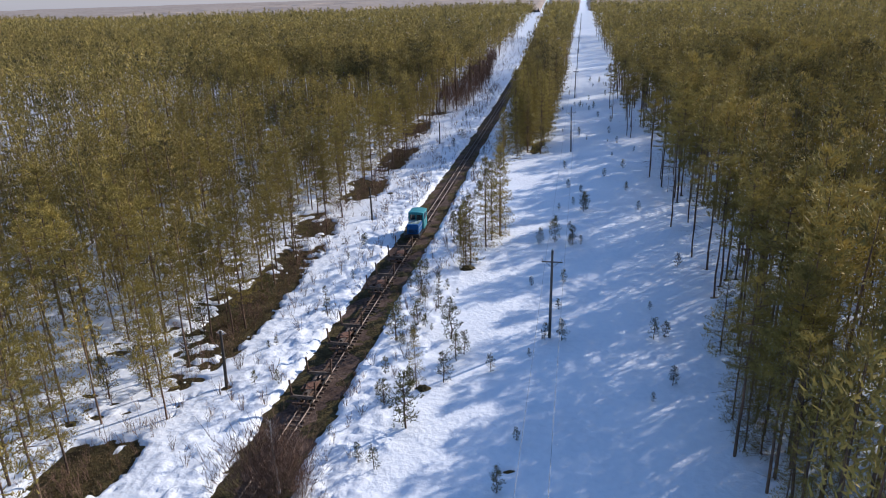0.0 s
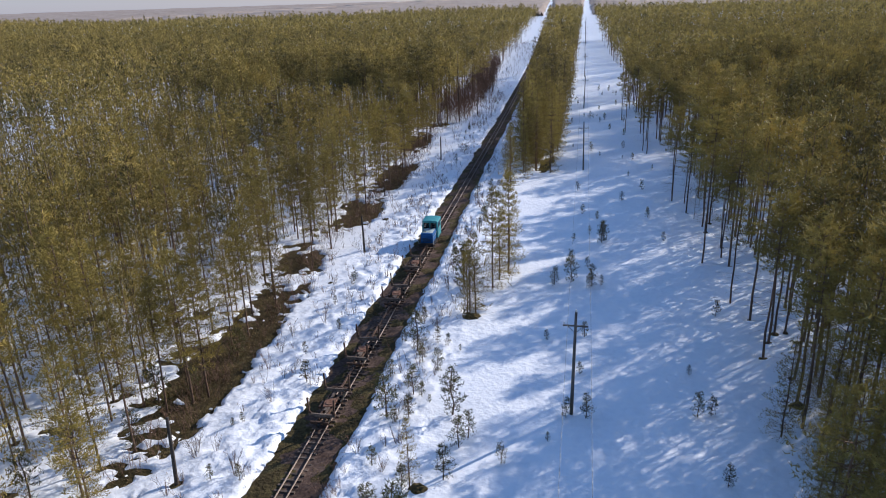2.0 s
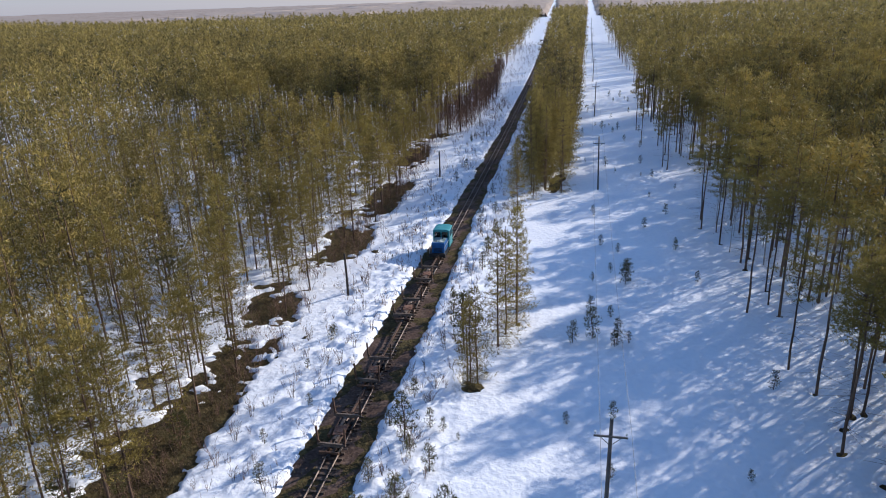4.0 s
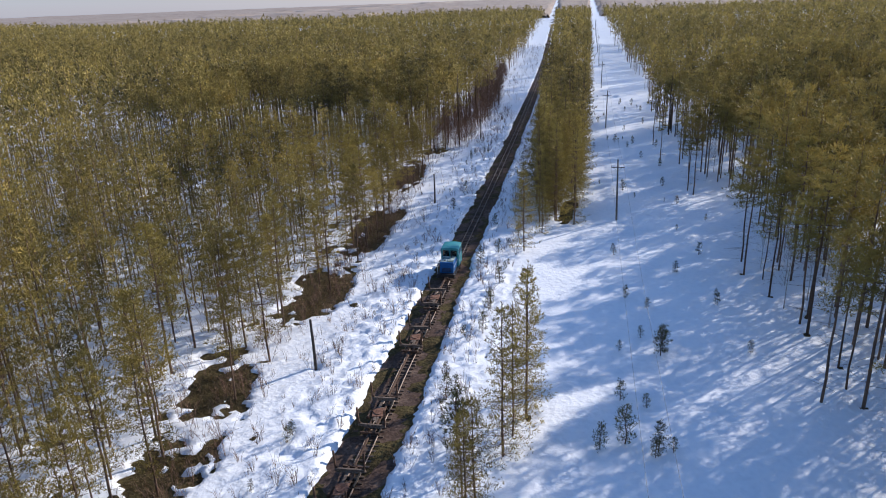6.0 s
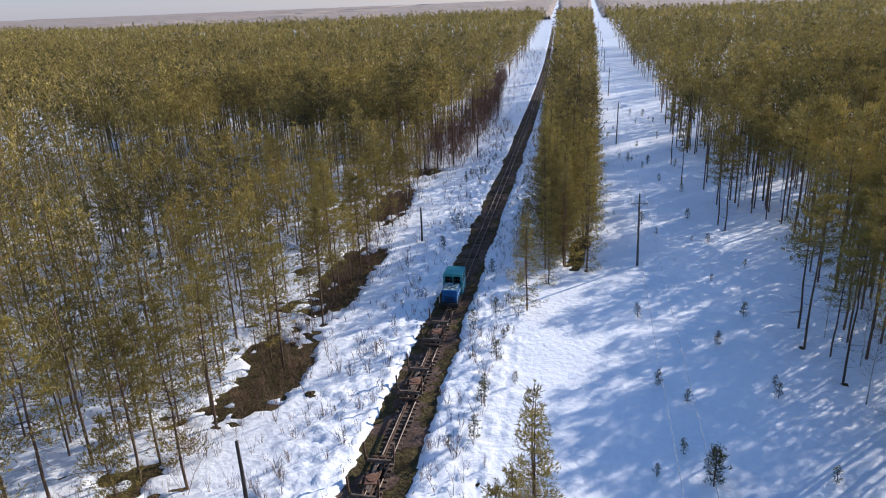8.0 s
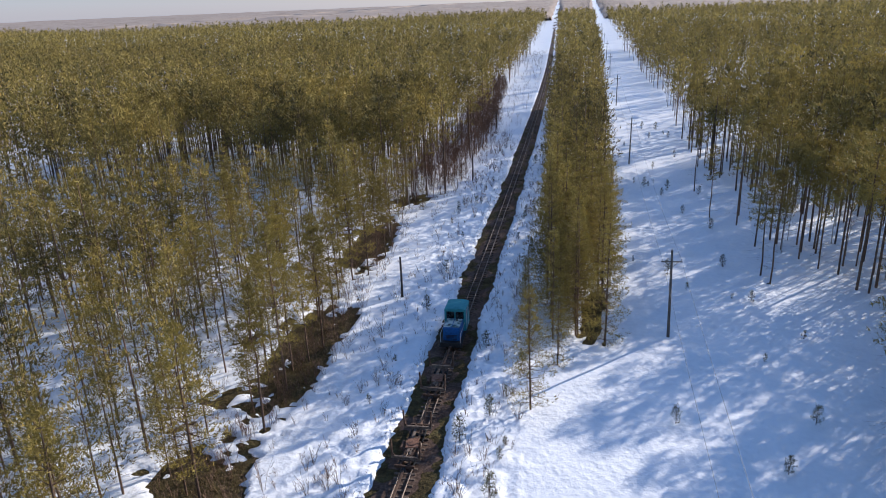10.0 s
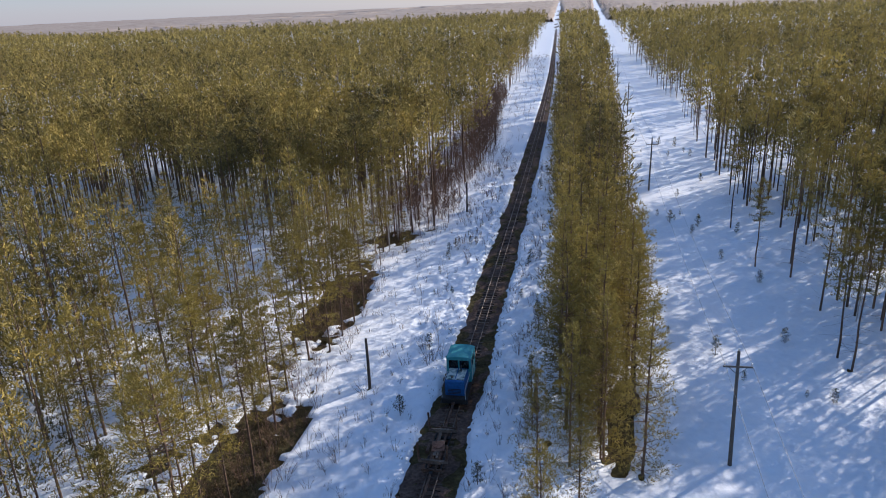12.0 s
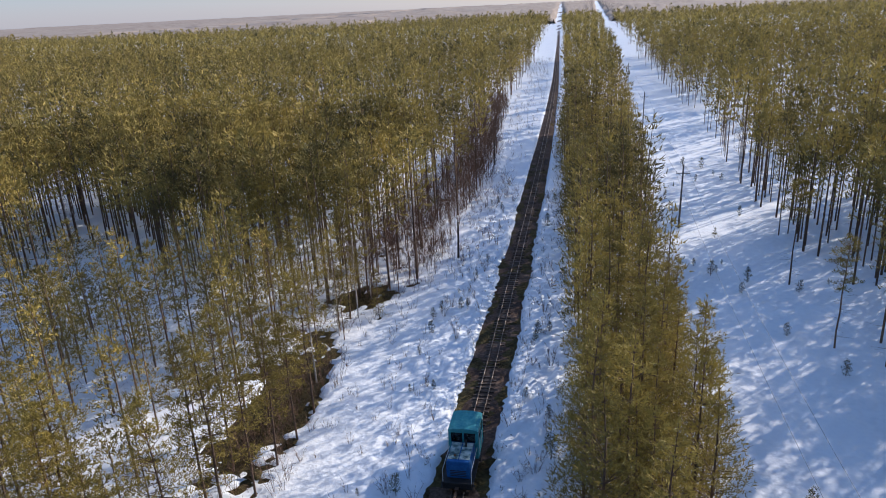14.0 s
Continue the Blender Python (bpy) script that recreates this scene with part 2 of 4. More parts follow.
def pine(rng, height, bare, spread, whorls, arms, tufts, blade, length, width, sides, bends, dead=0, limb=True, spiky=0.62, loose=0.7, gappy=0.16, low=0.45):
    """One pine: the wood (trunk, limbs, dead twigs) and the needles, as two sets of triangles. Each limb carries a flat spray that fans out to its tip."""
    lean = rng.normal(0, 0.012, 2) * height
    zs = np.linspace(0, 1, bends + 1)
    wob = rng.normal(0, 0.05, (bends + 1, 2)) * (zs > 0)[:, None]
    spine = np.stack([lean[0] * zs ** 1.5 + wob[:, 0], lean[1] * zs ** 1.5 + wob[:, 1], height * zs - 0.35 * (zs == 0)], -1)
    foot = 0.0055 * height + 0.025
    wood = [tube(spine, foot * (1 - zs) ** 0.75 + 0.012, sides)]
    at = lambda s: np.array([np.interp(s, zs, spine[:, k]) for k in range(3)])
    pts, ways = [], []
    for k in range(whorls):
        rel = ((k + rng.uniform(-0.35, 0.35)) / whorls) if k else 0.0
        s = bare + (0.985 - bare) * rel
        reach = spread * (low + (1 - low) * min(1, rel * 3.5)) * (1 - rel) ** 0.8 + 0.16
        turn = rng.uniform(0, 6.28)
        for a in range(arms):
            if rng.random() < gappy + 0.25 * (rel < 0.2) * (low < 0.6):
                continue
            az = turn + a * 2 * math.pi / arms + rng.normal(0, 0.35)
            r = reach * rng.uniform(0.55, 1.25)
            rise = r * (-0.05 + 0.75 * rel) + rng.normal(0, 0.1)
            start = at(s)
            out = np.array([math.cos(az), math.sin(az), 0])
            across = np.array([-math.sin(az), math.cos(az), 0])
            tip = start + out * r + [0, 0, rise]
            if limb:
                mid = start + (tip - start) * 0.55 + [0, 0, -0.05 * r]
                wood.append(tube([start, mid, tip], [0.014 + 0.013 * r, 0.011, 0.004], 3))
            many = max(1, int(round(tufts * (0.45 + 0.55 * min(1.3, r / (0.6 * spread))))))
            for q in range(many):
                g = 1.02 - 0.68 * rng.random() ** 1.5
                fan = rng.uniform(-1, 1) * (0.1 + 0.42 * r * min(g, 1.25 - 0.6 * g))
                pts.append(start + (tip - start) * g + across * fan + [0, 0, rng.normal(0.03, 0.09)])
                ways.append(out * 0.55 + across * fan * 0.5 + [0, 0, 0.7])
    for q in range(max(1, tufts // 3)):
        pts.append(at(rng.uniform(0.95, 1.0))), ways.append([0, 0, 1])
    for k in range(dead):
        s, az, r = rng.uniform(0.12, max(bare, 0.2) + 0.08), rng.uniform(0, 6.28), rng.uniform(0.3, 1.0) * spread * 0.8
        start = at(s)
        wood.append(tube([start, start + [math.cos(az) * r, math.sin(az) * r, rng.uniform(-0.25, 0.12) * r]], [0.014, 0.004], 3))
    return gather(wood), blades(np.array(pts), np.array(ways), blade, length, width, rng, spiky, loose)


def scatter(name, models, places, mats):
    """Many trees joined into one mesh; places: x, y, z, turn, scale, model number."""
    vs, fs, ix, base = [], [], [], 0
    for k, (wood, leaf) in enumerate(models):
        mine = places[places[:, 5] == k]
        v, f = gather([wood, leaf])
        tag = np.r_[np.zeros(len(wood[1]), int), np.ones(len(leaf[1]), int)]
        c, s = np.cos(mine[:, 3])[:, None], np.sin(mine[:, 3])[:, None]
        sc = mine[:, 4][:, None]
        wide = sc * (0.85 + 0.3 * ((mine[:, 3] * 7.7) % 1))[:, None]
        px = (v[None, :, 0] * c - v[None, :, 1] * s) * wide + mine[:, 0][:, None]
        py = (v[None, :, 0] * s + v[None, :, 1] * c) * wide + mine[:, 1][:, None]
        pz = v[None, :, 2] * sc + mine[:, 2][:, None]
        vs.append(np.stack([px, py, pz], -1).reshape(-1, 3))
        fs.append((f[None] + (np.arange(len(mine)) * len(v))[:, None, None] + base).reshape(-1, 3))
        ix.append(np.tile(tag, len(mine)))
        base += len(mine) * len(v)
    return new(name, raw_mesh(name, np.concatenate(vs), np.concatenate(fs), mats, np.concatenate(ix)))


def part(name, me, parent, label=""):
    """Links a mesh as one part under a thing or a part."""
    ob = new(name, me)
    ob.parent = parent
    return tagged(ob, label) if label else ob


def thing(name, at, label, category, group=""):
    ob = new(name)
    ob.empty_display_size = 0.3
    ob.matrix_world = at
    return tagged(ob, label, category, group)


def solid(name, mat, boxes=(), tubes=(), bevel=0.0):
    """A mesh of bevelled boxes (centre, size, turn about x, y, z) and rods (from, to, radius, sides)."""
    bm = bmesh.new()
    for centre, size, *turn in boxes:
        m = pose(*centre, *(turn[0] if turn else (0, 0, 0))) @ Matrix.Diagonal((*size, 1))
        made = bmesh.ops.create_cube(bm, size=1, matrix=m)["verts"]
        if bevel:
            edges = {e for v in made for e in v.link_edges}
            bmesh.ops.bevel(bm, geom=list(edges), offset=min(bevel, 0.3 * min(size)), segments=2, affect="EDGES", profile=0.6)
    for a, b, r, sides in tubes:
        a, b = Vector(a), Vector(b)
        m = Matrix.Translation((a + b) / 2) @ (b - a).to_track_quat("Z", "Y").to_matrix().to_4x4()
        bmesh.ops.create_cone(bm, cap_ends=True, segments=sides, radius1=r, radius2=r, depth=(b - a).length, matrix=m)
    me = bpy.data.meshes.new(name)
    bm.to_mesh(me)
    bm.free()
    me.materials.append(mat)
    return me


# ---- trees that stand out along the way: x, y, height, foot of bare crown ----
EDGE_PINES = [(-12.9, 77.6, 9.0), (-12.4, 78.3, 9.6), (-13.3, 78.5, 8.2), (-11.4, 85.0, 12.7), (-11.0, 87.5, 11.5), (-10.5, 94.2, 12.0), (-10.2, 90.5, 13.2), (-13.7, 128.4, 11.5), (-12.9, 50.4, 5.9),
              (-34.6, 77.5, 11.5), (-47.0, 61.0, 15), (-43.5, 58.1, 15.5), (-40.8, 57.5, 14.5), (-51.3, 56.2, 15), (-48.7, 51.3, 14), (-44.7, 50.7, 15.5), (-41.4, 39.5, 14),
              (-34.4, 67.0, 10), (-38.7, 70.9, 13), (-45.6, 64.9, 14), (-47.5, 79.8, 14.5), (-43.1, 93.2, 15), (-35.0, 89.8, 10.5), (-38.4, 98.8, 12.5), (-39.0, 97.1, 13), (-40.1, 104.1, 12),
              (-38.1, 105.8, 12), (-47.4, 122.3, 13), (-36.6, 81.4, 14.0), (-38.6, 83.6, 13.0), (-43.6, 148.6, 13.5), (-40.4, 140.8, 13.0), (-39.3, 155.4, 13), (-37.7, 154.8, 13.5), (-38.3, 144.5, 12), (-37.5, 149.1, 12.5), (-36.2, 156.5, 11), (-35.9, 166.8, 13),
              (-36.1, 159.9, 12), (-35.8, 163.0, 11), (-39.0, 185.2, 13), (-35.8, 185.5, 6), (-52.2, 153.2, 14.5), (-43.6, 144.8, 13), (-47.6, 137.4, 13), (-46.1, 139.0, 12.5), (-43.2, 147.0, 12), (-60.8, 67.8, 15)]
EDGE_PINES_RIGHT = [(14.9, 72.7, 15.0), (11.6, 44.2, 14.5), (12.9, 40.5, 13.0), (14.2, 84.6, 12.7), (11.2, 158.6, 13.4), (12.8, 127.5, 14.5), (13.8, 117.5, 14.0), (12.9, 95.8, 15.0), (12.4, 123.7, 15.0),
                    (10.5, 160.3, 12.7), (8.0, 198.2, 12.5), (8.2, 183.0, 11.1), (-11.9, 136.2, 8.5), (-14.6, 138.0, 10.5), (-15.6, 145.5, 7.0), (-12.6, 141.8, 12.0), (-10.4, 143.0, 11.0)]


def free_places(step, x0, x1, y0, y1, keep, rng, jitter=0.42):
    gx, gy = np.meshgrid(np.arange(x0, x1, step), np.arange(y0, y1, step))
    x = (gx + rng.uniform(-jitter, jitter, gx.shape) * step).ravel()
    y = (gy + rng.uniform(-jitter, jitter, gx.shape) * step).ravel()
    ok = keep(x, y)
    return np.stack([x[ok], y[ok]], -1)


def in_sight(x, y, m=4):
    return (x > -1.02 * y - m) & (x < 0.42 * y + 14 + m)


def wooded(x, y, rng):
    left = x < left_edge(y) + 0.2 - 1.6 * rng.random(x.shape)
    right = x > right_edge(y) + 0.3 + 1.6 * rng.random(x.shape)
    strip = (x > strip_left(y)) & (x < strip_right(y)) & (y > 300)
    gap = lumps(x, y, 0.09, 31) + 0.5 * lumps(x, y, 0.27, 32) - 1.5 * np.exp(-((y - 186 - 0.1 * (x + 50)) / 4.5) ** 2) * (x < -44) * (y < 220)
    thin = (y < 98) & (x > -62) & (rng.random(x.shape) < 0.12)
    clumps = lumps(x, y, 0.26, 33) + 0.25 + 0.15 * (x > right_edge(y) + 10) + 0.5 * (x > right_edge(y) + 20)
    left &= ~thin
    right &= (clumps > np.interp(y, [80, 120, 160, 175, 205, 220], [-0.3, 0.0, 0.0, 0.4, 0.4, 0.0])) | (y > 330)
    left &= ~((y > 194) & (y < 292) & (x > left_edge(y) - 8) & (rng.random(x.shape) < 0.6))
    return (left & (gap > -1.0)) | (right & (gap > -0.9)) | strip


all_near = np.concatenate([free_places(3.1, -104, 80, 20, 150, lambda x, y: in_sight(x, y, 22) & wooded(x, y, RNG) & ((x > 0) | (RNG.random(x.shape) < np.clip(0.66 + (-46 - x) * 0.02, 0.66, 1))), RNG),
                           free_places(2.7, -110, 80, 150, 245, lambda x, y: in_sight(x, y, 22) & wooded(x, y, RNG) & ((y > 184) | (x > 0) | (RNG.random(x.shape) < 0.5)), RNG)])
thick = free_places(2.9, 10, 24, 32, 120, lambda x, y: ((y < 70) | (lumps(x, y, 0.33, 33) > -0.25)) & (x > right_edge(y) + 0.4 + 1.5 * RNG.random(x.shape)) & (x < right_edge(y) + 9), RNG)
low = free_places(2.7, 9, 20, 33, 66, lambda x, y: (x > right_edge(y) - 0.2) & (x < right_edge(y) + 7), RNG)
all_near = np.concatenate([all_near[~((all_near[:, 0] > 0) & (all_near[:, 1] > 32) & (all_near[:, 1] < 120) & (all_near[:, 0] < right_edge(all_near[:, 1]) + 9))], thick])
fixed = np.array([(a, b) for a, b, _ in EDGE_PINES + EDGE_PINES_RIGHT])
gap_to_fixed = np.hypot(all_near[:, :1] - fixed[:, 0], all_near[:, 1:] - fixed[:, 1]).min(1)
all_near = all_near[gap_to_fixed > 2.0]
ax, ay = all_near[:, 0], all_near[:, 1]
close = ((ax < 0) & (ax > left_edge(ay) - 4.6) & (ay < 172) & (ay > 30)) | ((ax > 0) & (ax < right_edge(ay) + 4.0) & (ay > 36) & (ay < 168))
NEAR, REST = all_near[close], all_near[~close]
strip_all = free_places(2.35, -24, 0, 96, 300, lambda x, y: (x > strip_left(y)) & (x < strip_right(y)) & (RNG.random(x.shape) < np.interp(y, [96, 140, 145, 150], [0.0, 0.0, 0.8, 1.0])), RNG)
LOW = [(x, y) for x, y in low]
STRIP, STRIP_FAR = strip_all[strip_all[:, 1] < 176], strip_all[strip_all[:, 1] >= 176]
for wx, wy in np.concatenate([fixed, NEAR, STRIP]):
    lot = (wx * 3.7 + wy * 1.3) % 1
    if -46 < wx < 19 and lot > 0.45:
        WELLS.append((wx + 0.3 * lot - 0.2, wy, 0.2 + 0.35 * lot))

for wx, wy in ((-29.3, 48.2), (-30.0, 95.8), (-30.2, 150.2), (-30.6, 204.4), (-15.6, 148.6)):
    WELLS.append((wx, wy, 0.42))

# ---- ground ----
xs = np.concatenate([[-4500, -3000, -2000, -1400, -900, -600, -400, -280, -200, -150, -110, -85, -70, -60, -53, -49], np.arange(-46, -33, 0.6), np.arange(-33, -13, 0.3), np.arange(-13, 20.1, 0.6), [23, 27, 33, 42, 55, 75, 110, 160, 240, 400, 700, 1200, 2000, 3200, 4500]])
ys = np.concatenate([[-600, -300, -120, -40, 0, 14, 21], np.arange(26, 236, 0.38), 236 + 0.8 * np.cumsum(1.055 ** np.arange(100))])
ys = np.concatenate([ys[ys < 4500], [4700]])
tagged(new("ground", sheet("ground", xs, ys, snow_z, SNOW)), "old spring snow, lumpy beside the track, melted at trees", "snow", kind="structure")
tagged(new("forest_floor", sheet("forest_floor", np.arange(-60, 24, 0.8), np.arange(20, 262, 0.8), soil_z, SOIL)), "brown moss and litter bared where snow melted", "soil", kind="structure")
bed_y = np.concatenate([np.arange(-90, 20, 2.0), np.arange(20, 300, 0.5), 300 + np.cumsum(0.5 * 1.05 ** np.arange(110))])
bed_y = bed_y[bed_y < 2500]
bed_u = np.linspace(-3.4, 3.4, 18)
gu, gy = np.meshgrid(bed_u, bed_y)
bx = rail_x(gy) + gu
bz = -0.2 - 0.05 * np.abs(gu) + 0.05 * lumps(bx, gy, 1.3, 41) + 0.035 * lumps(bx, gy, 4.0, 42)
ii = np.arange(gu.size).reshape(gu.shape)
bed_faces = np.stack([ii[:-1, :-1], ii[:-1, 1:], ii[1:, 1:], ii[1:, :-1]], -1).reshape(-1, 4)
tagged(new("track_bed", raw_mesh("track_bed", np.stack([bx, gy, bz], -1).reshape(-1, 3), bed_faces, [BED], flat=False)), "dark wet peat bed bared of snow under the rails", "track bed", kind="structure")

# far bare woods on the flat land up to the horizon, with the two lanes left open
rng = np.random.default_rng(5)
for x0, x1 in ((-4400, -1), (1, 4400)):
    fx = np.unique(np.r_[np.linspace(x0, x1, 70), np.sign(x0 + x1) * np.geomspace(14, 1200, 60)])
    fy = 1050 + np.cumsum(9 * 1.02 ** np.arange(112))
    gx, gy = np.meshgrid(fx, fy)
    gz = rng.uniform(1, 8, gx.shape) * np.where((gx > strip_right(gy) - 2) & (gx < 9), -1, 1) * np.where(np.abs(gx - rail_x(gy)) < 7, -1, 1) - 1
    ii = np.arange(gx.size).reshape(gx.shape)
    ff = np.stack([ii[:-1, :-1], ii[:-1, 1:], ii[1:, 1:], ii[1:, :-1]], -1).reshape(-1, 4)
    tagged(new("distant_woods", raw_mesh("distant_woods", np.stack([gx, gy, gz], -1).reshape(-1, 3), ff, [FARWOOD_HAZED])), "brown leafless woods on flat land towards the horizon", "woods", kind="stuff")

# ---- forest ----
models_near = [pine(np.random.default_rng(100 + k), 13.5, (0.3, 0.24, 0.4, 0.2, 0.32, 0.44, 0.26, 0.36)[k], (2.8, 3.1, 2.5, 2.9, 3.2, 2.6, 2.5, 3.0)[k], 14, 6, 32, 2, 0.29, 0.066, 6, 6, 26) for k in range(8)]
models_near += [pine(np.random.default_rng(130 + k), 13.5, (0.06, 0.1, 0.04)[k], (2.2, 2.5, 2.0)[k], 18, 6, 20, 2, 0.29, 0.054, 5, 5, 4, gappy=0.06, low=0.75) for k in range(3)]
models_near += [pine(np.random.default_rng(160 + k), 13.5, (0.58, 0.52, 0.64, 0.55)[k], (2.5, 2.9, 2.3, 2.7)[k], 10, 6, 36, 2, 0.29, 0.062, 6, 6, 34) for k in range(4)]
near_meshes = []
for wood, leaf in models_near:
    near_meshes.append((raw_mesh("trunk", *wood, [BARK]), raw_mesh("crown", *leaf, [NEEDLE])))


def stand_pine(x, y, height, k, group, label="slender Scots pine with a bare trunk and olive crown"):
    tree = thing("pine_tree", pose(x, y, float(soil_z(np.array(x), np.array(y))), 0, 0, (x * 97 + y * 53) % 360) @ Matrix.Scale(height / 13.5, 4), label, "tree", group)
    part("trunk", near_meshes[k][0], tree)
    part("crown", near_meshes[k][1], tree)
    return tree


for j, (x, y, h) in enumerate(EDGE_PINES + EDGE_PINES_RIGHT):
    stand_pine(x, y, h, 8 + j % 3 if j < 9 or h < 7 or -20 < x < 0 else 11 + j % 4 if x > 0 else (j * 3) % 8, "pines along the wood's edge", "slender Scots pine standing free at the wood's edge")
sizes = np.random.default_rng(17)
for x, y in NEAR:
    stand_pine(x, y, float(np.clip(sizes.normal(14.8 if x > 0 else 12.3, 1.8), 7, 17)), int(sizes.integers(8)) if x < 0 else 11 + int(sizes.integers(4)), "pines of the woods along the track")
for x, y in LOW:
    stand_pine(x, y, float(sizes.uniform(5.0, 10.0)), 8 + int(sizes.integers(3)), "pines of the woods along the track", "low bushy pine with branches down to the snow")
for x, y in STRIP:
    stand_pine(x, y, float(np.clip(sizes.normal(13.4, 1.9), 8, 16.5)), 8 + int(sizes.integers(3)), "pines between the track and the power line", "bushy pine in the strip between track and power line")

models_mid = [pine(np.random.default_rng(200 + k), 13.5, (0.22, 0.3, 0.26, 0.48, 0.54, 0.44)[k], (2.5, 2.7, 2.4, 2.4, 2.3, 2.6)[k], 13, 5, 6, 1, 0.55, 0.15, 4, 2, 2, limb=False, spiky=0.45, loose=0.6) for k in range(6)]
models_semi = [pine(np.random.default_rng(250 + k), 13.5, (0.2, 0.3, 0.25, 0.5, 0.56, 0.52)[k], (2.8, 3.1, 2.6, 2.7, 2.6, 3.0)[k], 14, 5, 19, 1, 0.4, 0.11, 5, 3, 8, limb=False, spiky=0.55, loose=0.6) for k in range(6)]
models_far = [pine(np.random.default_rng(300 + k), 13.5, (0.38, 0.34, 0.46, 0.42)[k], (2.1, 2.3, 1.9, 2.2)[k], 10, 5, 2, 1, 0.95, 0.33, 3, 1, 0, limb=False, spiky=0.35, loose=0.5, gappy=0.1) for k in range(4)]
models_dim = [pine(np.random.default_rng(400 + k), 13.5, (0.4, 0.45, 0.5)[k], (2.2, 2.5, 2.0)[k], 7, 4, 1, 1, 1.9, 0.7, 3, 1, 0, limb=False, spiky=0.3, loose=0.4, gappy=0.1) for k in range(3)]


def placed(pts, rng, models, mean=12.8, sd=2.2, tall=None):
    """Places of trees; tall: true where the mature stand is, whose models are the second half."""
    n, half = len(pts), models // 2
    old = np.zeros(n, bool) if tall is None else tall(pts[:, 0], pts[:, 1])
    kind = rng.integers(0, models, n) if tall is None else np.where(old, rng.integers(half, models, n), rng.integers(0, half, n))
    high = rng.normal(mean, sd, n) * (1 + 0.2 * lumps(pts[:, 0], pts[:, 1], 0.17, 81)) + 3.4 * old
    return np.column_stack([pts, np.full(n, -0.1), rng.uniform(0, 6.28, n), np.clip(high, 6.0, 18.5) / 13.5, kind])


def mature(x, y):
    return (y > 188 + 0.1 * (x + 50)) | (x > 0)


strip_models = [pine(np.random.default_rng(230 + k), 13.5, (0.06, 0.1, 0.05)[k], (2.1, 2.4, 1.9)[k], 15, 5, 6, 1, 0.5, 0.14, 3, 2, 0, limb=False, spiky=0.45, loose=0.6, gappy=0.06, low=0.75) for k in range(3)]
tagged(scatter("forest_strip", strip_models, placed(STRIP_FAR, RNG, 3, 13.2, 2.0), [BARK, NEEDLE_MASS]), "narrow strip of bushy pines beside the track", "forest", kind="stuff")
semi = (REST[:, 0] > -74) & (REST[:, 0] < 27) & (REST[:, 1] > 36) & (REST[:, 1] < 192)
tagged(scatter("forest", models_semi, placed(REST[semi], RNG, 6, 12.4, 1.9, mature), [BARK, NEEDLE_MASS]), "stand of slender pines behind the wood's edge", "forest", kind="stuff")
REST = REST[~semi]
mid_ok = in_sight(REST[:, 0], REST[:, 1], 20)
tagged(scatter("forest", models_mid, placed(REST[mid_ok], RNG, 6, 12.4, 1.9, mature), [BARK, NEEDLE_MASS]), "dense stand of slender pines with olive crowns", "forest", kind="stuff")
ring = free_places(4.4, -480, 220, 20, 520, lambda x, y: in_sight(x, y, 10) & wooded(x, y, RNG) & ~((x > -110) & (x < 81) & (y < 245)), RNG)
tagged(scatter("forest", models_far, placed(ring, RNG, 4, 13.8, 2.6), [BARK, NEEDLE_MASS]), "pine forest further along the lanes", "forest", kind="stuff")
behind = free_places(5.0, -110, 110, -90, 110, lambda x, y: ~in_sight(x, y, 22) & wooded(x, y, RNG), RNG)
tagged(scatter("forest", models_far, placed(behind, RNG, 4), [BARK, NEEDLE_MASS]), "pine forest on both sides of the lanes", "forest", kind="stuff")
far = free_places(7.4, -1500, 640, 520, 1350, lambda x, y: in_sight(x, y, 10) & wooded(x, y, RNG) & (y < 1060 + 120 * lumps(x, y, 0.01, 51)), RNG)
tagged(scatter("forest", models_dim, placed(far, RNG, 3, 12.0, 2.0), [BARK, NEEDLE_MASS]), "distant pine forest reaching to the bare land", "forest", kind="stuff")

# bare birches among the pines
def birch(rng, height, fine=2):
    zs = np.linspace(0, 1, 5)
    spine = np.stack([rng.normal(0, 0.1, 5) * zs, rng.normal(0, 0.1, 5) * zs, height * zs - 0.3 * (zs == 0)], -1)
    wood = [tube(spine, 0.075 * (1 - zs) + 0.012, 5)]
    pts, ways = [], []
    for k in range(26):
        s, az = rng.uniform(0.3, 0.97), rng.uniform(0, 6.28)
        r = (1 - s) * height * 0.2 + 0.25
        a = np.array([np.interp(s, zs, spine[:, c]) for c in range(3)])
        tip = a + [math.cos(az) * r, math.sin(az) * r, r * 1.3]
        wood.append(tube([a, tip], [0.016, 0.005], 3))
        for g in (0.3, 0.55, 0.8, 1.0):
            pts.append(a + (tip - a) * g)
            ways.append([math.cos(az) * 0.5, math.sin(az) * 0.5, 0.8])
    return gather(wood), blades(np.array(pts), np.array(ways), fine, 0.75, 0.03 + 0.008 * (fine - 2), rng)


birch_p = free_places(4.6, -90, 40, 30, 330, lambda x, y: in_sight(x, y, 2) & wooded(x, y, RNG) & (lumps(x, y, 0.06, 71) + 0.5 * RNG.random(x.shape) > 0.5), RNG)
tagged(scatter("bare_birches", [birch(np.random.default_rng(800 + k), 9.5) for k in range(4)], placed(birch_p, RNG, 4, 11.5, 2.5), [BIRCH, TWIG]), "leafless grey-brown birches among the pines", "birches", kind="stuff")

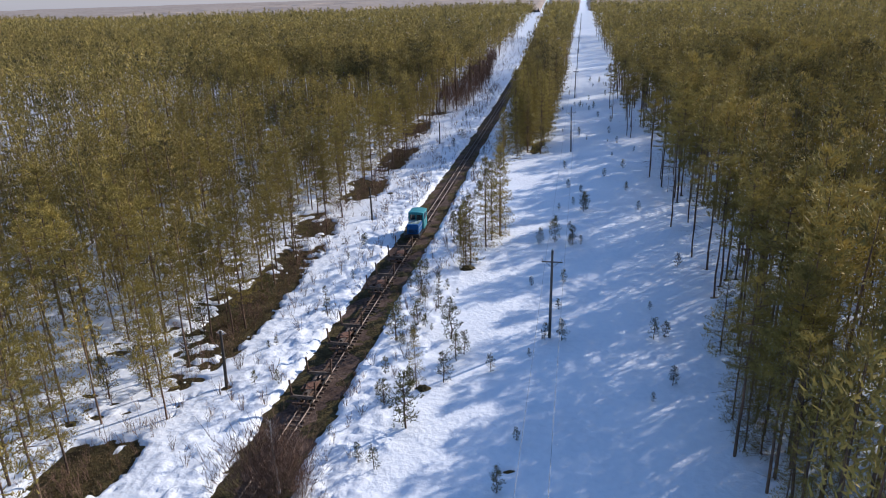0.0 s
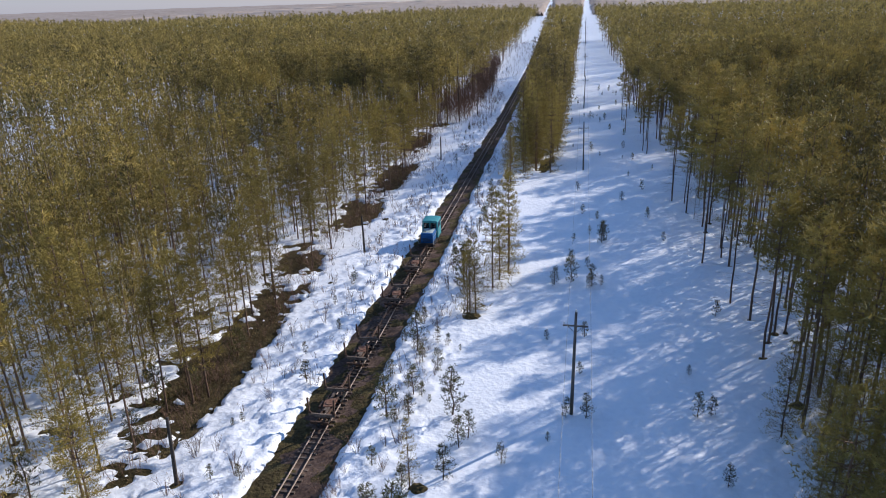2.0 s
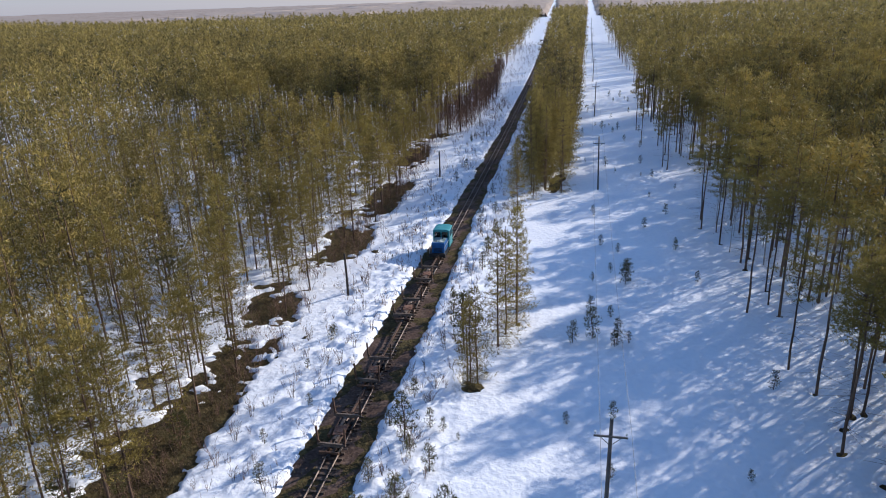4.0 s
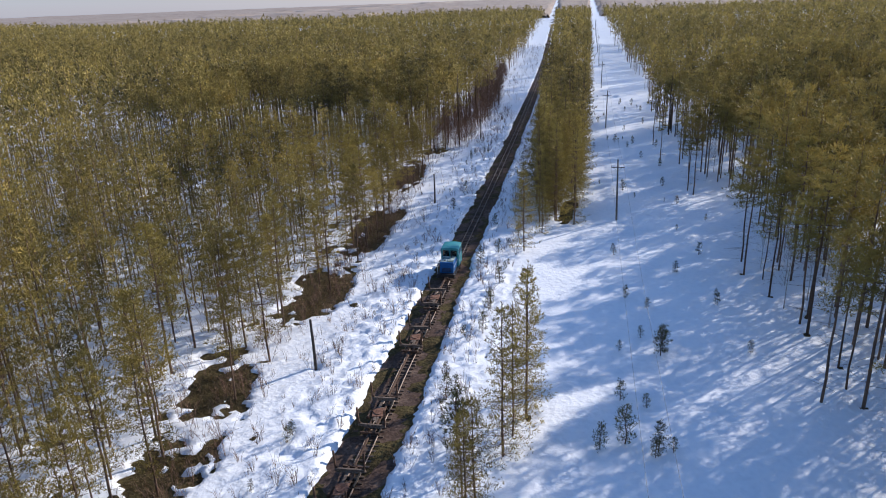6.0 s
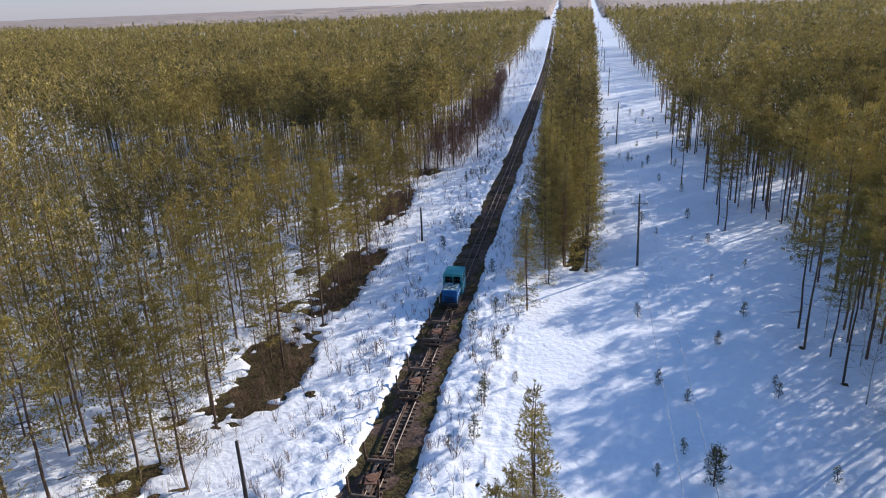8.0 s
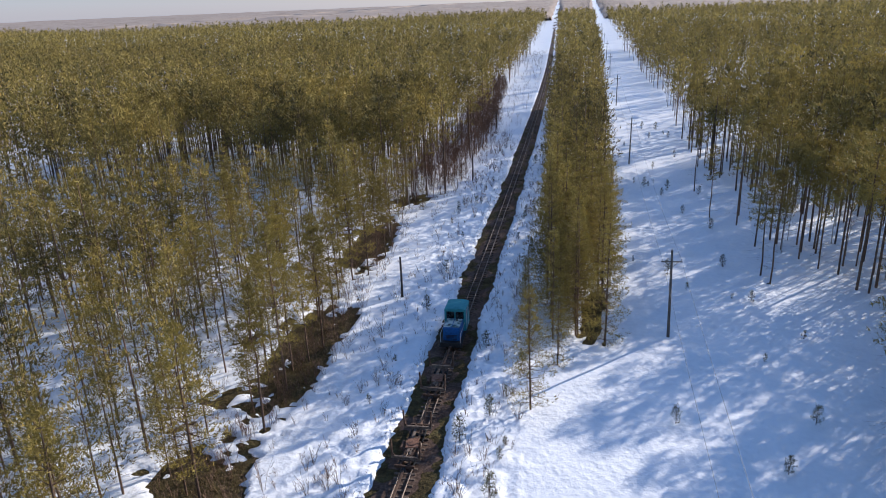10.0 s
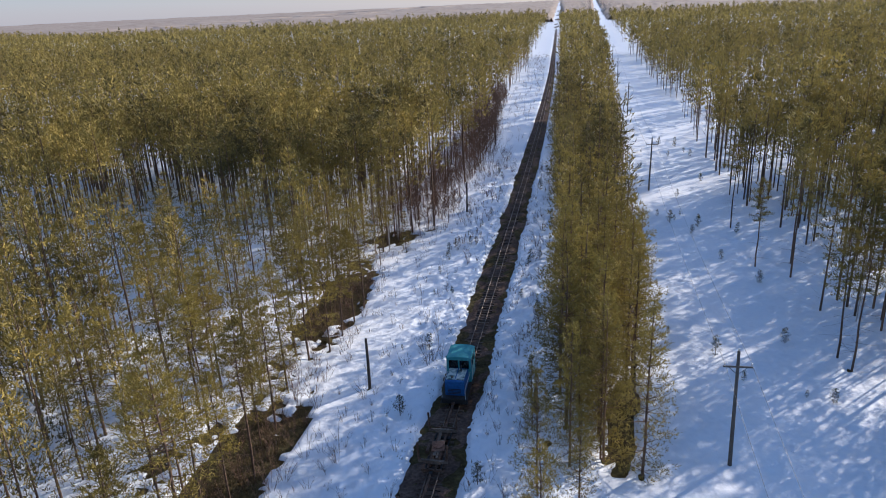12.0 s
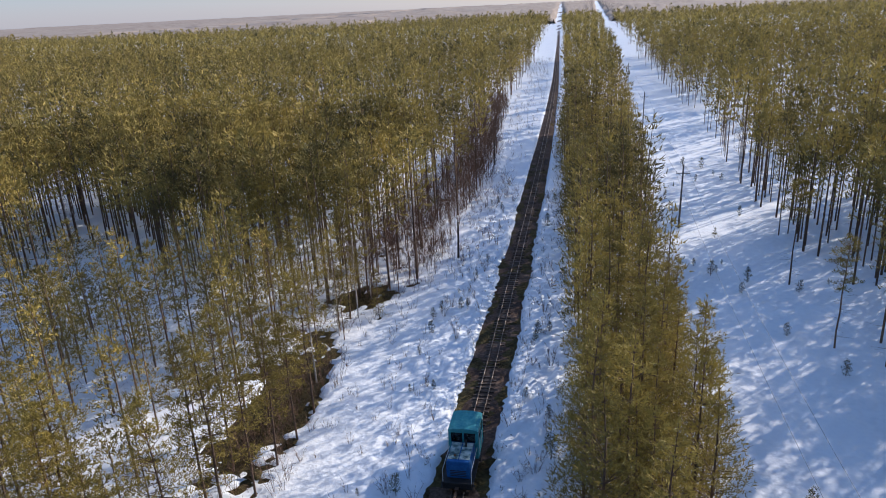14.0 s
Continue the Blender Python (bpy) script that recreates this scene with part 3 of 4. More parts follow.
brake = free_places(2.0, -54, -28, 192, 330, lambda x, y: (x < left_edge(y) + 0.8) & (x > left_edge(y) - 7.5), RNG)
tagged(scatter("bare_thicket", [birch(np.random.default_rng(820 + k), 8.0, 4) for k in range(3)], placed(brake, RNG, 3, 8.6, 2.2), [TWIG, TWIG]), "tall reddish brown leafless thicket at the wood's edge", "thicket", kind="stuff")

# ---- young pines on the snow ----
YOUNG = [(-4.6, 38.0, 2.2), (-3.8, 44.0, 1.2), (8.4, 53.3, 1.9), (7.6, 61.6, 2.2), (8.7, 62.0, 1.8), (6.6, 50.6, 0.9), (-3.8, 56.7, 0.9), (-6.9, 53.6, 1.7), (-4.7, 73.2, 1.2), (-4.5, 86.8, 2.3),
         (-0.4, 87.2, 2.7), (1.3, 103.0, 2.5), (-1.1, 74.4, 1.7), (-1.5, 67.1, 1.3), (-1.0, 60.2, 2.3), (-2.5, 60.0, 1.8), (-12.6, 69.8, 0.7), (7.8, 68.2, 1.0), (8.0, 115.7, 1.2), (12.0, 80.5, 1.8),
         (-11.5, 59.2, 4.4), (-12.3, 44.2, 5.0), (-10.7, 51.2, 3.0), (-9.7, 56.3, 2.4), (-16.0, 51.9, 1.7), (-16.7, 58.2, 4.2), (-16.6, 69.0, 4.2), (-25.0, 62.2, 2.2)]
YOUNG_BEYOND = [(-2.7, 87.9, 3.4), (-0.6, 86.5, 1.8), (0.7, 87.3, 1.4), (-2.8, 93.9, 2.0), (-0.8, 93.1, 1.4), (1.1, 102.0, 3.2), (-2.6, 102.4, 1.2), (-0.5, 105.3, 1.3), (-1.5, 114.7, 1.6), (0.6, 112.3, 1.3),
                (7.9, 113.9, 1.5), (8.1, 129.4, 1.8), (9.1, 103.5, 1.4), (-14.6, 84.4, 5.6), (-26.3, 146.0, 2.0), (-26.4, 157.6, 1.8), (-14.0, 66.0, 2.5), (-14.8, 47.0, 2.6), (-10.2, 55.0, 2.8), (-15.2, 61.5, 3.0),
                (-36.2, 47.0, 4.6), (-35.0, 52.0, 3.4), (-38.5, 45.0, 4.0), (-34.4, 60.0, 3.0), (-33.6, 66.5, 3.6), (-36.5, 57.5, 4.8)]
young_meshes = []
for k in range(4):
    wood, leaf = pine(np.random.default_rng(500 + k), 3.0, 0.16, 0.72, 8, 5, 9, 3, 0.22, 0.04, 5, 4)
    young_meshes.append((raw_mesh("trunk", *wood, [BARK]), raw_mesh("crown", *leaf, [NEEDLE_YOUNG])))


def stand_young(x, y, h, k):
    z = float(snow_z(np.array(x), np.array(y)))
    tree = thing("young_pine", pose(x, y, z, 0, 0, (x * 71 + y * 39) % 360) @ Matrix.Scale(h / 3.0, 4), "young pine sapling growing out of the snow", "sapling", "young pines in the clearing")
    part("trunk", young_meshes[k][0], tree)
    part("crown", young_meshes[k][1], tree)


for j, (x, y, h) in enumerate(YOUNG + YOUNG_BEYOND):
    stand_young(x, y, h, j % 4)
more = np.random.default_rng(23)
for k in range(84):
    y = more.uniform(36, 230)
    x = rail_x(y) + (more.uniform(3.2, 8.5) if k % 3 else -more.uniform(3.0, 8.0))
    stand_young(x, y, more.uniform(0.7, 2.4) if k % 3 else more.uniform(0.6, 1.6), k % 4)
for k in range(30):
    y = more.uniform(120, 260)
    stand_young(more.uniform(strip_right(y) + 0.5, right_edge(y)), y, more.uniform(0.7, 2.0), k % 4)


# ---- bare shrubs and dead grass ----
def shrub(rng, height, stems, twigs):
    bits = []
    for s in range(stems):
        az, out = rng.uniform(0, 6.28), rng.uniform(0.1, 0.75)
        top = np.array([math.cos(az) * out, math.sin(az) * out, 1]) * height * rng.uniform(0.6, 1.05)
        foot = np.array([math.cos(az), math.sin(az), 0]) * 0.08 + [0, 0, -0.25]
        bits.append(tube([foot, top * 0.5 + rng.normal(0, 0.04, 3), top], [0.015, 0.01, 0.004], 3))
        for t in range(twigs):
            a = foot + (top - foot) * rng.uniform(0.3, 0.9)
            bits.append(tube([a, a + rng.normal(0, 0.16, 3) * height * 0.6 + [0, 0, 0.16 * height]], [0.012, 0.005], 3))
    return gather(bits)


shrub_meshes = [raw_mesh("bare_shrub", *shrub(np.random.default_rng(600 + k), 1.6, (6, 8, 10, 7)[k], 4), [TWIG]) for k in range(4)]
for k in range(290):
    y = more.uniform(34, 235) if k < 190 else more.uniform(34, 130)
    x = float(rail_x(y) + (-more.uniform(2.6, 8.5) if k % 2 else more.uniform(2.6, 7.5)))
    ob = new("bare_shrub", shrub_meshes[k % 4])
    ob.matrix_world = pose(x, y, float(snow_z(np.array(x), np.array(y))), 0, 0, more.uniform(0, 360)) @ Matrix.Scale(more.uniform(0.45, 1.25), 4)
    tagged(ob, "leafless brown shrub standing in the snow", "shrub", "bare shrubs beside the track")
under = []
for k in range(1000):
    y = more.uniform(30, 175)
    x = left_edge(y) - (more.uniform(0, 3.5) if k % 2 else more.uniform(2, 26))
    if k % 2 and k % 4 == 1 and melt(np.array(x), np.array(y)) < 0.4:
        continue
    v, f = shrub(np.random.default_rng(740 + k % 11), more.uniform(0.6, 2.2), 4, 3)
    under.append((v + [x, y, -0.1], f))
tagged(new("undergrowth", raw_mesh("undergrowth", *gather(under), [TWIG])), "thin leafless undergrowth on the forest floor", "undergrowth", kind="stuff")
thicket = []
for k in range(280):
    y = more.uniform(188, 300) if k % 4 else more.uniform(80, 185)
    x = left_edge(y) - more.uniform(-1.5, 6)
    v, f = shrub(np.random.default_rng(700 + k % 9), more.uniform(1.8, 5.0), 6, 5)
    thicket.append((v + [x, y, -0.1], f))
tagged(new("thicket", raw_mesh("thicket", *gather(thicket), [TWIG])), "reddish brown leafless thicket along the wood's edge", "thicket", kind="stuff")

brush = []
for k in range(900):
    y = more.uniform(60, 250) if k % 3 else more.uniform(230, 520)
    room = rail_x(y) - left_edge(y) - 2.6
    x = rail_x(y) - 2.2 - room * more.random() ** 0.8 if k % 5 < 3 else rail_x(y) + more.uniform(2.2, 6.5)
    v, f = shrub(np.random.default_rng(860 + k % 13), more.uniform(0.5, 1.5) if y < 230 else more.uniform(1.0, 2.6), 4, 2)
    brush.append((v + [x, y, float(snow_z(np.array(x), np.array(y)))], f))
tagged(new("brush", raw_mesh("brush", *gather(brush), [TWIG])), "thin brown leafless brush poking through the snow banks", "brush", kind="stuff")

grass_p = np.column_stack([more.uniform(-3.0, 3.0, 2600), more.uniform(30, 235, 2600)])
grass_p = grass_p[np.abs(grass_p[:, 0]) > 1.1]
gxx = rail_x(grass_p[:, 1]) + grass_p[:, 0]
gp = np.column_stack([gxx, grass_p[:, 1], np.maximum(-0.3, snow_z(gxx, grass_p[:, 1]) - 0.03)])
edge_y = more.uniform(30, 235, 40000)
edge_x = left_edge(edge_y) + more.normal(-2.2, 2.0, 40000)
bared = melt(edge_x, edge_y) > 0.5
gp = np.concatenate([gp, np.column_stack([edge_x, edge_y, soil_z(edge_x, edge_y) - 0.02])[bared]])
tagged(new("dead_grass", raw_mesh("dead_grass", *blades(gp, np.tile([0.0, 0.0, 1.0], (len(gp), 1)), 3, 0.3, 0.035, more), [GRASS])), "tufts of straw-coloured dead grass", "grass", kind="stuff")

wood, twig = birch(np.random.default_rng(91), 5.8)
lone = thing("birch_tree", pose(-19.2, 36.0, -0.1), "small leafless birch with a pale stem beside the track", "tree")
part("trunk", raw_mesh("trunk", *wood, [BIRCH]), lone)
part("twigs", raw_mesh("twigs", *twig, [TWIG]), lone)
def bush(rng, height):
    """Stems in a sheaf with a haze of fine upright twigs."""
    p = rng.normal(0, 1, (420, 3)) * [0.2 * height, 0.2 * height, 0] + np.column_stack([np.zeros((420, 2)), height * rng.uniform(0.15, 0.9, 420)])
    return gather([shrub(rng, height, 20, 8), blades(p, np.column_stack([p[:, :2] * 0.25, np.ones(420)]), 2, 0.7, 0.028, rng, 0.35)])


big_bush = [raw_mesh("bare_bush", *bush(np.random.default_rng(640 + k), 4.4), [TWIG]) for k in range(3)]
for k, (x, y, h) in enumerate(((-20.6, 36.4, 1.0), (-19.6, 36.6, 1.15), (-19.0, 35.2, 1.2), (-18.2, 36.4, 1.0), (-20.4, 34.6, 1.2), (-17.2, 35.2, 0.75))):
    ob = new("bare_bush", big_bush[k % 3])
    ob.matrix_world = pose(x, y, -0.15, 0, 0, 70 * k) @ Matrix.Scale(h, 4)
    tagged(ob, "tall reddish leafless bush beside the track", "bush", "bare bushes beside the track")

# mossy root mounds free of snow
ball = bmesh.new()
bmesh.ops.create_icosphere(ball, subdivisions=3, radius=1)
for v in ball.verts:
    n = noise.noise(v.co * 2.1) * 0.28 + noise.noise(v.co * 5.0) * 0.12
    v.co = Vector((v.co.x * (1 + n), v.co.y * (1 + n), v.co.z * 0.62 * (1 + n)))
mound_mesh = bpy.data.meshes.new("moss_mound")
ball.to_mesh(mound_mesh)
ball.free()
mound_mesh.materials.append(SOIL)
for x, y, s in ((-12.6, 77.3, 0.95), (-12.2, 50.0, 0.7), (-30.7, 109.4, 0.6), (-30.6, 84.4, 0.5), (-11.9, 80.0, 0.45), (-36.2, 162.7, 0.45), (-36.4, 168.0, 0.5), (-37.2, 158.5, 0.6), (-26.9, 158.0, 0.4), (-14.6, 144.0, 0.6)):
    ob = new("moss_mound", mound_mesh)
    ob.matrix_world = pose(x, y, -0.1, 0, 0, x * 40 + y * 9) @ Matrix.Diagonal((s, s * 0.9, s * 0.8, 1))
    tagged(ob, "dark brown mossy root mound clear of snow", "mound", "mossy mounds in the snow")

# ---- poles ----
for k in range(9):
    y = (60.6, 143.2, 218.2, 296, 374, 452, 530, 608, 686)[k]
    x = (-2.1, -1.5, -1.65, -1.7, -1.7, -1.7, -1.7, -1.7, -1.7)[k]
    pole = thing("power_pole", pose(x, y, -0.2, 0, (0.6, -1.2, 0.8)[k % 3], 0), "grey wooden power pole with a steel crossarm", "pole", "poles of the power line")
    v, f = tube([(0, 0, -0.5), (0, 0, 4.5), (0, 0, 9.2)], [0.15, 0.125, 0.1], 10)
    part("post", raw_mesh("post", v, f, [POLEWOOD], flat=False), pole)
    part("crossarm", solid("crossarm", POLEWOOD, [((0, -0.12, 8.1), (1.9, 0.09, 0.11))], [((-0.62, -0.12, 8.08), (0, -0.12, 7.5), 0.022, 6), ((0.62, -0.12, 8.08), (0, -0.12, 7.5), 0.022, 6)], 0.012), pole)
    for px, pz in ((-0.86, 8.15), (0.86, 8.15), (0.0, 9.15)):
        pin = part("insulator", solid("insulator", CERAMIC, (), [((px, -0.12 if px else 0, pz), (px, -0.12 if px else 0, pz + 0.16), 0.022, 6), ((px, -0.12 if px else 0, pz + 0.1), (px, -0.12 if px else 0, pz + 0.24), 0.06, 8)]), pole, "white porcelain insulator")
for px in (-0.86, 0.86):
    pts = []
    stand = [-20, 60.6, 143.2, 218.2, 296, 374, 452, 530]
    for a, c in zip(stand[:-1], stand[1:]):
        s = np.linspace(0, 1, 13)[:-1]
        pts.append(np.stack([np.full(12, px - 1.75), a + (c - a) * s - 0.12, 8.3 - 4 * 1.1 * s * (1 - s)], -1))
    pts = np.concatenate(pts)
    tagged(new("power_wire", raw_mesh("power_wire", *tube(pts, np.full(len(pts), 0.011), 4), [WIRE])), "thin grey power wire sagging between the poles", "wire", "wires of the power line")
for x, y, h in ((-29.3, 48.2, 5.3), (-30.0, 95.8, 4.8), (-30.2, 150.2, 4.8), (-30.6, 204.4, 4.8), (-32.9, 258.5, 4.5)):
    post = new("old_post", raw_mesh("old_post", *tube([(0, 0, -0.4), (0.03, 0, h * 0.5), (0.0, 0, h), (0, 0, h + 0.02)], [0.15, 0.13, 0.11, 0.0], 9), [DARKWOOD], flat=False))
    post.matrix_world = pose(x, y, 0, (y * 7) % 3 - 1.5, 3 - (y * 3) % 4, 0)
    tagged(post, "dark old telegraph post without arms, in snow", "post", "old posts beside the track")
snag = new("broken_snag", raw_mesh("broken_snag", *tube([(0.12, 0, -0.4), (0.08, 0, 0.5), (0.0, 0, 1.5), (-0.02, 0.02, 1.9), (0.03, 0, 2.05), (0.05, 0, 2.45), (0.06, 0, 2.75)], [0.25, 0.22, 0.17, 0.1, 0.13, 0.09, 0.0], 9), [BARK], flat=False))
snag.matrix_world = pose(SNAG[0], SNAG[1], -0.05, 0, 2, 20)
tagged(snag, "dark reddish broken trunk standing in the snow", "tree stump")
# ---- end of still things ----


# ---- the train: every vehicle stands at its own middle, y ahead, z from the rail's top ----
def wheelset(parent, y, r, z):
    """An axle with two flanged wheels, on the 750 mm track."""
    axle = part("wheelset", solid("wheelset", BLACK, (), [((-0.55, 0, 0), (0.55, 0, 0), 0.05, 8)]), parent)
    axle.matrix_local = pose(0, y, z)
    for s in (-1, 1):
        part("wheel", solid("wheel", RUST, (), [((s * 0.36, 0, 0), (s * 0.46, 0, 0), r, 18), ((s * 0.33, 0, 0), (s * 0.36, 0, 0), r + 0.025, 18), ((s * 0.46, 0, 0), (s * 0.49, 0, 0), r * 0.45, 10)]), axle)
    return axle


WHEELS = []


def timber_wagon(tail):
    wagon = thing("timber_wagon", pose(0, 0, 0), "empty narrow-gauge timber wagon with rusty stanchions", "wagon", "timber wagons of the train")
    part("frame", solid("frame", RUST, [((-0.28, 0, 0.62), (0.14, 5.3, 0.2)), ((0.28, 0, 0.62), (0.14, 5.3, 0.2)), ((0, 2.6, 0.62), (1.5, 0.14, 0.2)), ((0, -2.6, 0.62), (1.5, 0.14, 0.2)), ((0, 0.5, 0.62), (0.5, 0.1, 0.14)), ((0, -0.6, 0.62), (0.5, 0.1, 0.14))], (), 0.015), wagon)
    part("deck", solid("deck", RUSTLIGHT, [((-0.12, 0.35, 0.755), (0.22, 2.9, 0.05), (0, 0, 1.2)), ((0.14, -0.3, 0.76), (0.16, 2.2, 0.05), (0, 0, -1.0))], (), 0.01), wagon, "pale weathered planks on the frame")
    for s in (-1, 1):
        bunk = part("bunk", solid("bunk", RUSTLIGHT, [((0, 0, 0.88), (2.2, 0.17, 0.2)), ((0, 0, 0.75), (1.2, 0.26, 0.1))], (), 0.02), wagon, "crossbeam with worn bare top")
        bunk.matrix_local = pose(0, s * 1.93, 0, 0, 0, s * 1.5)
        for e in (-1, 1):
            part("stanchion", solid("stanchion", RUST, [((e * 1.06, 0, 1.6), (0.13, 0.14, 1.5), (0, e * 2.5, 0)), ((e * 0.98, 0, 1.05), (0.2, 0.06, 0.2), (0, e * 45, 0))], (), 0.015), bunk)
        bogie = part("bogie", solid("bogie", BLACK, [((-0.56, 0, 0.36), (0.1, 1.5, 0.16)), ((0.56, 0, 0.36), (0.1, 1.5, 0.16)), ((0, 0, 0.45), (1.2, 0.3, 0.14))], (), 0.015), wagon)
        bogie.matrix_local = pose(0, s * 1.55, 0)
        for e in (-0.5, 0.5):
            WHEELS.append((wheelset(bogie, e, 0.3, 0.3), s * 1.55 + e, 0.3))
    part("turntable", solid("turntable", RUSTRED, [((0, 0, 0.79), (0.95, 1.2, 0.05), (0, 0, 8))], [((0, 0, 0.74), (0, 0, 0.86), 0.36, 14)], 0.02), wagon, "reddish rusty plate amid the frame")
    part("brake_tank", solid("brake_tank", RUST, (), [((-0.75, -0.5, 0.55), (-0.75, 0.4, 0.55), 0.15, 12)]), wagon)
    part("drawbar", solid("drawbar", RUST, [((0, 2.6 + tail / 2, 0.5), (0.16, tail, 0.14))], [((0, 2.65, 0.5), (0, 2.95, 0.5), 0.16, 10)], 0.02), wagon, "long rusty coupling beam to the vehicle ahead")
    part("coupler", solid("coupler", BLACK, [((0, -2.8, 0.5), (0.24, 0.3, 0.2))], [((0, -2.9, 0.38), (0, -2.9, 0.62), 0.06, 8)], 0.02), wagon)
    return wagon


def locomotive():
    loco = thing("locomotive", pose(0, 0, 0), "small blue and turquoise narrow-gauge diesel locomotive, worn paint", "locomotive")
    # y = 0 is the back of the hood; the cab is ahead of it
    part("frame", solid("frame", BLACK, [((0, 2.35, 0.62), (1.75, 6.1, 0.3)), ((0, -0.66, 0.66), (2.0, 0.12, 0.46)), ((0, 5.4, 0.66), (2.0, 0.12, 0.46)), ((-0.96, 2.2, 0.72), (0.3, 5.6, 0.06)), ((0.96, 2.2, 0.72), (0.3, 5.6, 0.06))], (), 0.02), loco, "oily black underframe")
    hood = part("hood", solid("hood", BLUE, [((0, 1.14, 1.42), (1.62, 2.28, 1.36)), ((0, -0.02, 1.35), (1.3, 0.08, 1.0))], (), 0.07), loco, "blue painted engine hood")
    part("hood_top", solid("hood_top", WORNTOP, [((-0.4, 1.2, 2.115), (0.72, 1.9, 0.035)), ((0.4, 1.2, 2.115), (0.72, 1.9, 0.035))], (), 0.015), hood, "chipped pale green hood covers")
    part("exhaust", solid("exhaust", BLACK, (), [((0.3, 1.7, 2.1), (0.3, 1.7, 2.62), 0.07, 10), ((0.3, 1.7, 2.6), (0.3, 1.62, 2.72), 0.075, 10)]), hood)
    part("filler_cap", solid("filler_cap", RUST, (), [((-0.3, 0.6, 2.1), (-0.3, 0.6, 2.22), 0.09, 10)]), hood)
    part("grille", solid("grille", BLACK, [((0, -0.07, 1.0 + 0.13 * k), (1.1, 0.03, 0.06), (25, 0, 0)) for k in range(4)]), hood, "black radiator grille slats")
    for s in (-1, 1):
        for k in range(3):
            part("side_door", solid("side_door", BLUE, [((s * 0.825, 0.42 + 0.72 * k, 1.4), (0.03, 0.64, 1.05))], (), 0.012), hood)
    # cab: four walls with window openings, panes and roof
    w, y0, y1, z0, z1 = 1.03, 2.3, 4.55, 0.78, 3.02
    rear = [((0, y0, (z0 + 2.05) / 2), (2 * w, 0.07, 2.05 - z0)), ((0, y0, 2.93), (2 * w, 0.07, 0.2)), ((-w + 0.08, y0, 2.45), (0.16, 0.07, 0.8)), ((w - 0.08, y0, 2.45), (0.16, 0.07, 0.8)), ((0, y0, 2.45), (0.12, 0.07, 0.8))]
    front = [(((c[0]), y1, c[2]), s) for c, s in rear]
    cab = part("cab", solid("cab", TEAL, rear, (), 0.01), loco, "turquoise painted cab")
    part("front_wall", solid("front_wall", TEAL, front, (), 0.01), cab)
    for s in (-1, 1):
        ym, ln = (y0 + y1) / 2, y1 - y0
        part("side_wall", solid("side_wall", TEAL, [((s * w, ym, (z0 + 1.95) / 2), (0.07, ln, 1.95 - z0)), ((s * w, ym, 2.93), (0.07, ln, 0.2)), ((s * w, y0 + 0.1, 2.4), (0.07, 0.2, 0.9)), ((s * w, y1 - 0.1, 2.4), (0.07, 0.2, 0.9)), ((s * w, ym + 0.1, 2.4), (0.07, 0.12, 0.9))], (), 0.012), cab)
        part("cab_door", solid("cab_door", TEAL, [((s * (w + 0.04), y0 + 0.62, 1.4), (0.03, 0.7, 1.2))], [((s * (w + 0.07), y0 + 0.9, 1.45), (s * (w + 0.07), y0 + 0.9, 1.65), 0.015, 6)], 0.012), cab)
        for a, b in ((y0 + 0.2, ym + 0.04), (ym + 0.16, y1 - 0.2)):
            part("side_window", solid("side_window", GLASS, [((s * w, (a + b) / 2, 2.4), (0.012, b - a, 0.9))]), cab)
        for yy in (y0, y1):
            part("end_window", solid("end_window", GLASS, [((s * 0.49, yy, 2.45), (0.76, 0.012, 0.8))]), cab)
        part("handrail", solid("handrail", CERAMIC, (), [((s * (w + 0.1), y0 + 0.15, 1.0), (s * (w + 0.1), y0 + 0.15, 2.4), 0.022, 6), ((s * (w + 0.1), y0 + 1.1, 1.0), (s * (w + 0.1), y0 + 1.1, 2.4), 0.022, 6), ((s * 0.98, -0.55, 0.8), (s * 0.98, -0.55, 1.75), 0.022, 6), ((s * 0.98, -0.55, 1.75), (s * 0.98, 2.2, 1.75), 0.02, 6)]), loco, "pale painted steel handrails")
        for yy, zz in ((y0 + 0.6, 0.35), (y0 + 0.6, 0.58), (-0.4, 0.4)):
            part("step", solid("step", BLACK, [((s * 1.02, yy, zz), (0.26, 0.5, 0.04))], (), 0.01), loco)
    roof = bmesh.new()
    prof = [(-1.08, 2.99), (-1.06, 3.05), (-0.75, 3.13), (-0.3, 3.17), (0.3, 3.17), (0.75, 3.13), (1.06, 3.05), (1.08, 2.99)]
    rows = [[roof.verts.new((x, y, z)) for x, z in prof] for y in (2.24, 2.3, 4.55, 4.62)]
    for a, b in zip(rows[:-1], rows[1:]):
        for k in range(7):
            roof.faces.new((a[k], a[k + 1], b[k + 1], b[k]))
    roof.faces.new(rows[0]), roof.faces.new(rows[-1][::-1])
    roof.faces.new((rows[0][0], rows[-1][0], rows[-1][7], rows[0][7]))
    me = bpy.data.meshes.new("roof")
    roof.to_mesh(me)
    roof.free()
    me.materials.append(TEAL)
    part("roof", me, cab, "turquoise sheet roof with rain-streaked paint")
    part("cab_floor", solid("cab_floor", BLACK, [((0, 3.42, 0.8), (2.0, 2.2, 0.05)), ((0, 4.1, 1.3), (1.3, 0.5, 0.9))], (), 0.02), cab)
    for s, yy in ((-1, -0.72), (1, 5.46)):
        part("coupler", solid("coupler", RUST, [((0, yy + s * 0.12, 0.5), (0.26, 0.34, 0.22))], [((0, yy + s * 0.2, 0.36), (0, yy + s * 0.2, 0.64), 0.05, 8)], 0.02), loco)
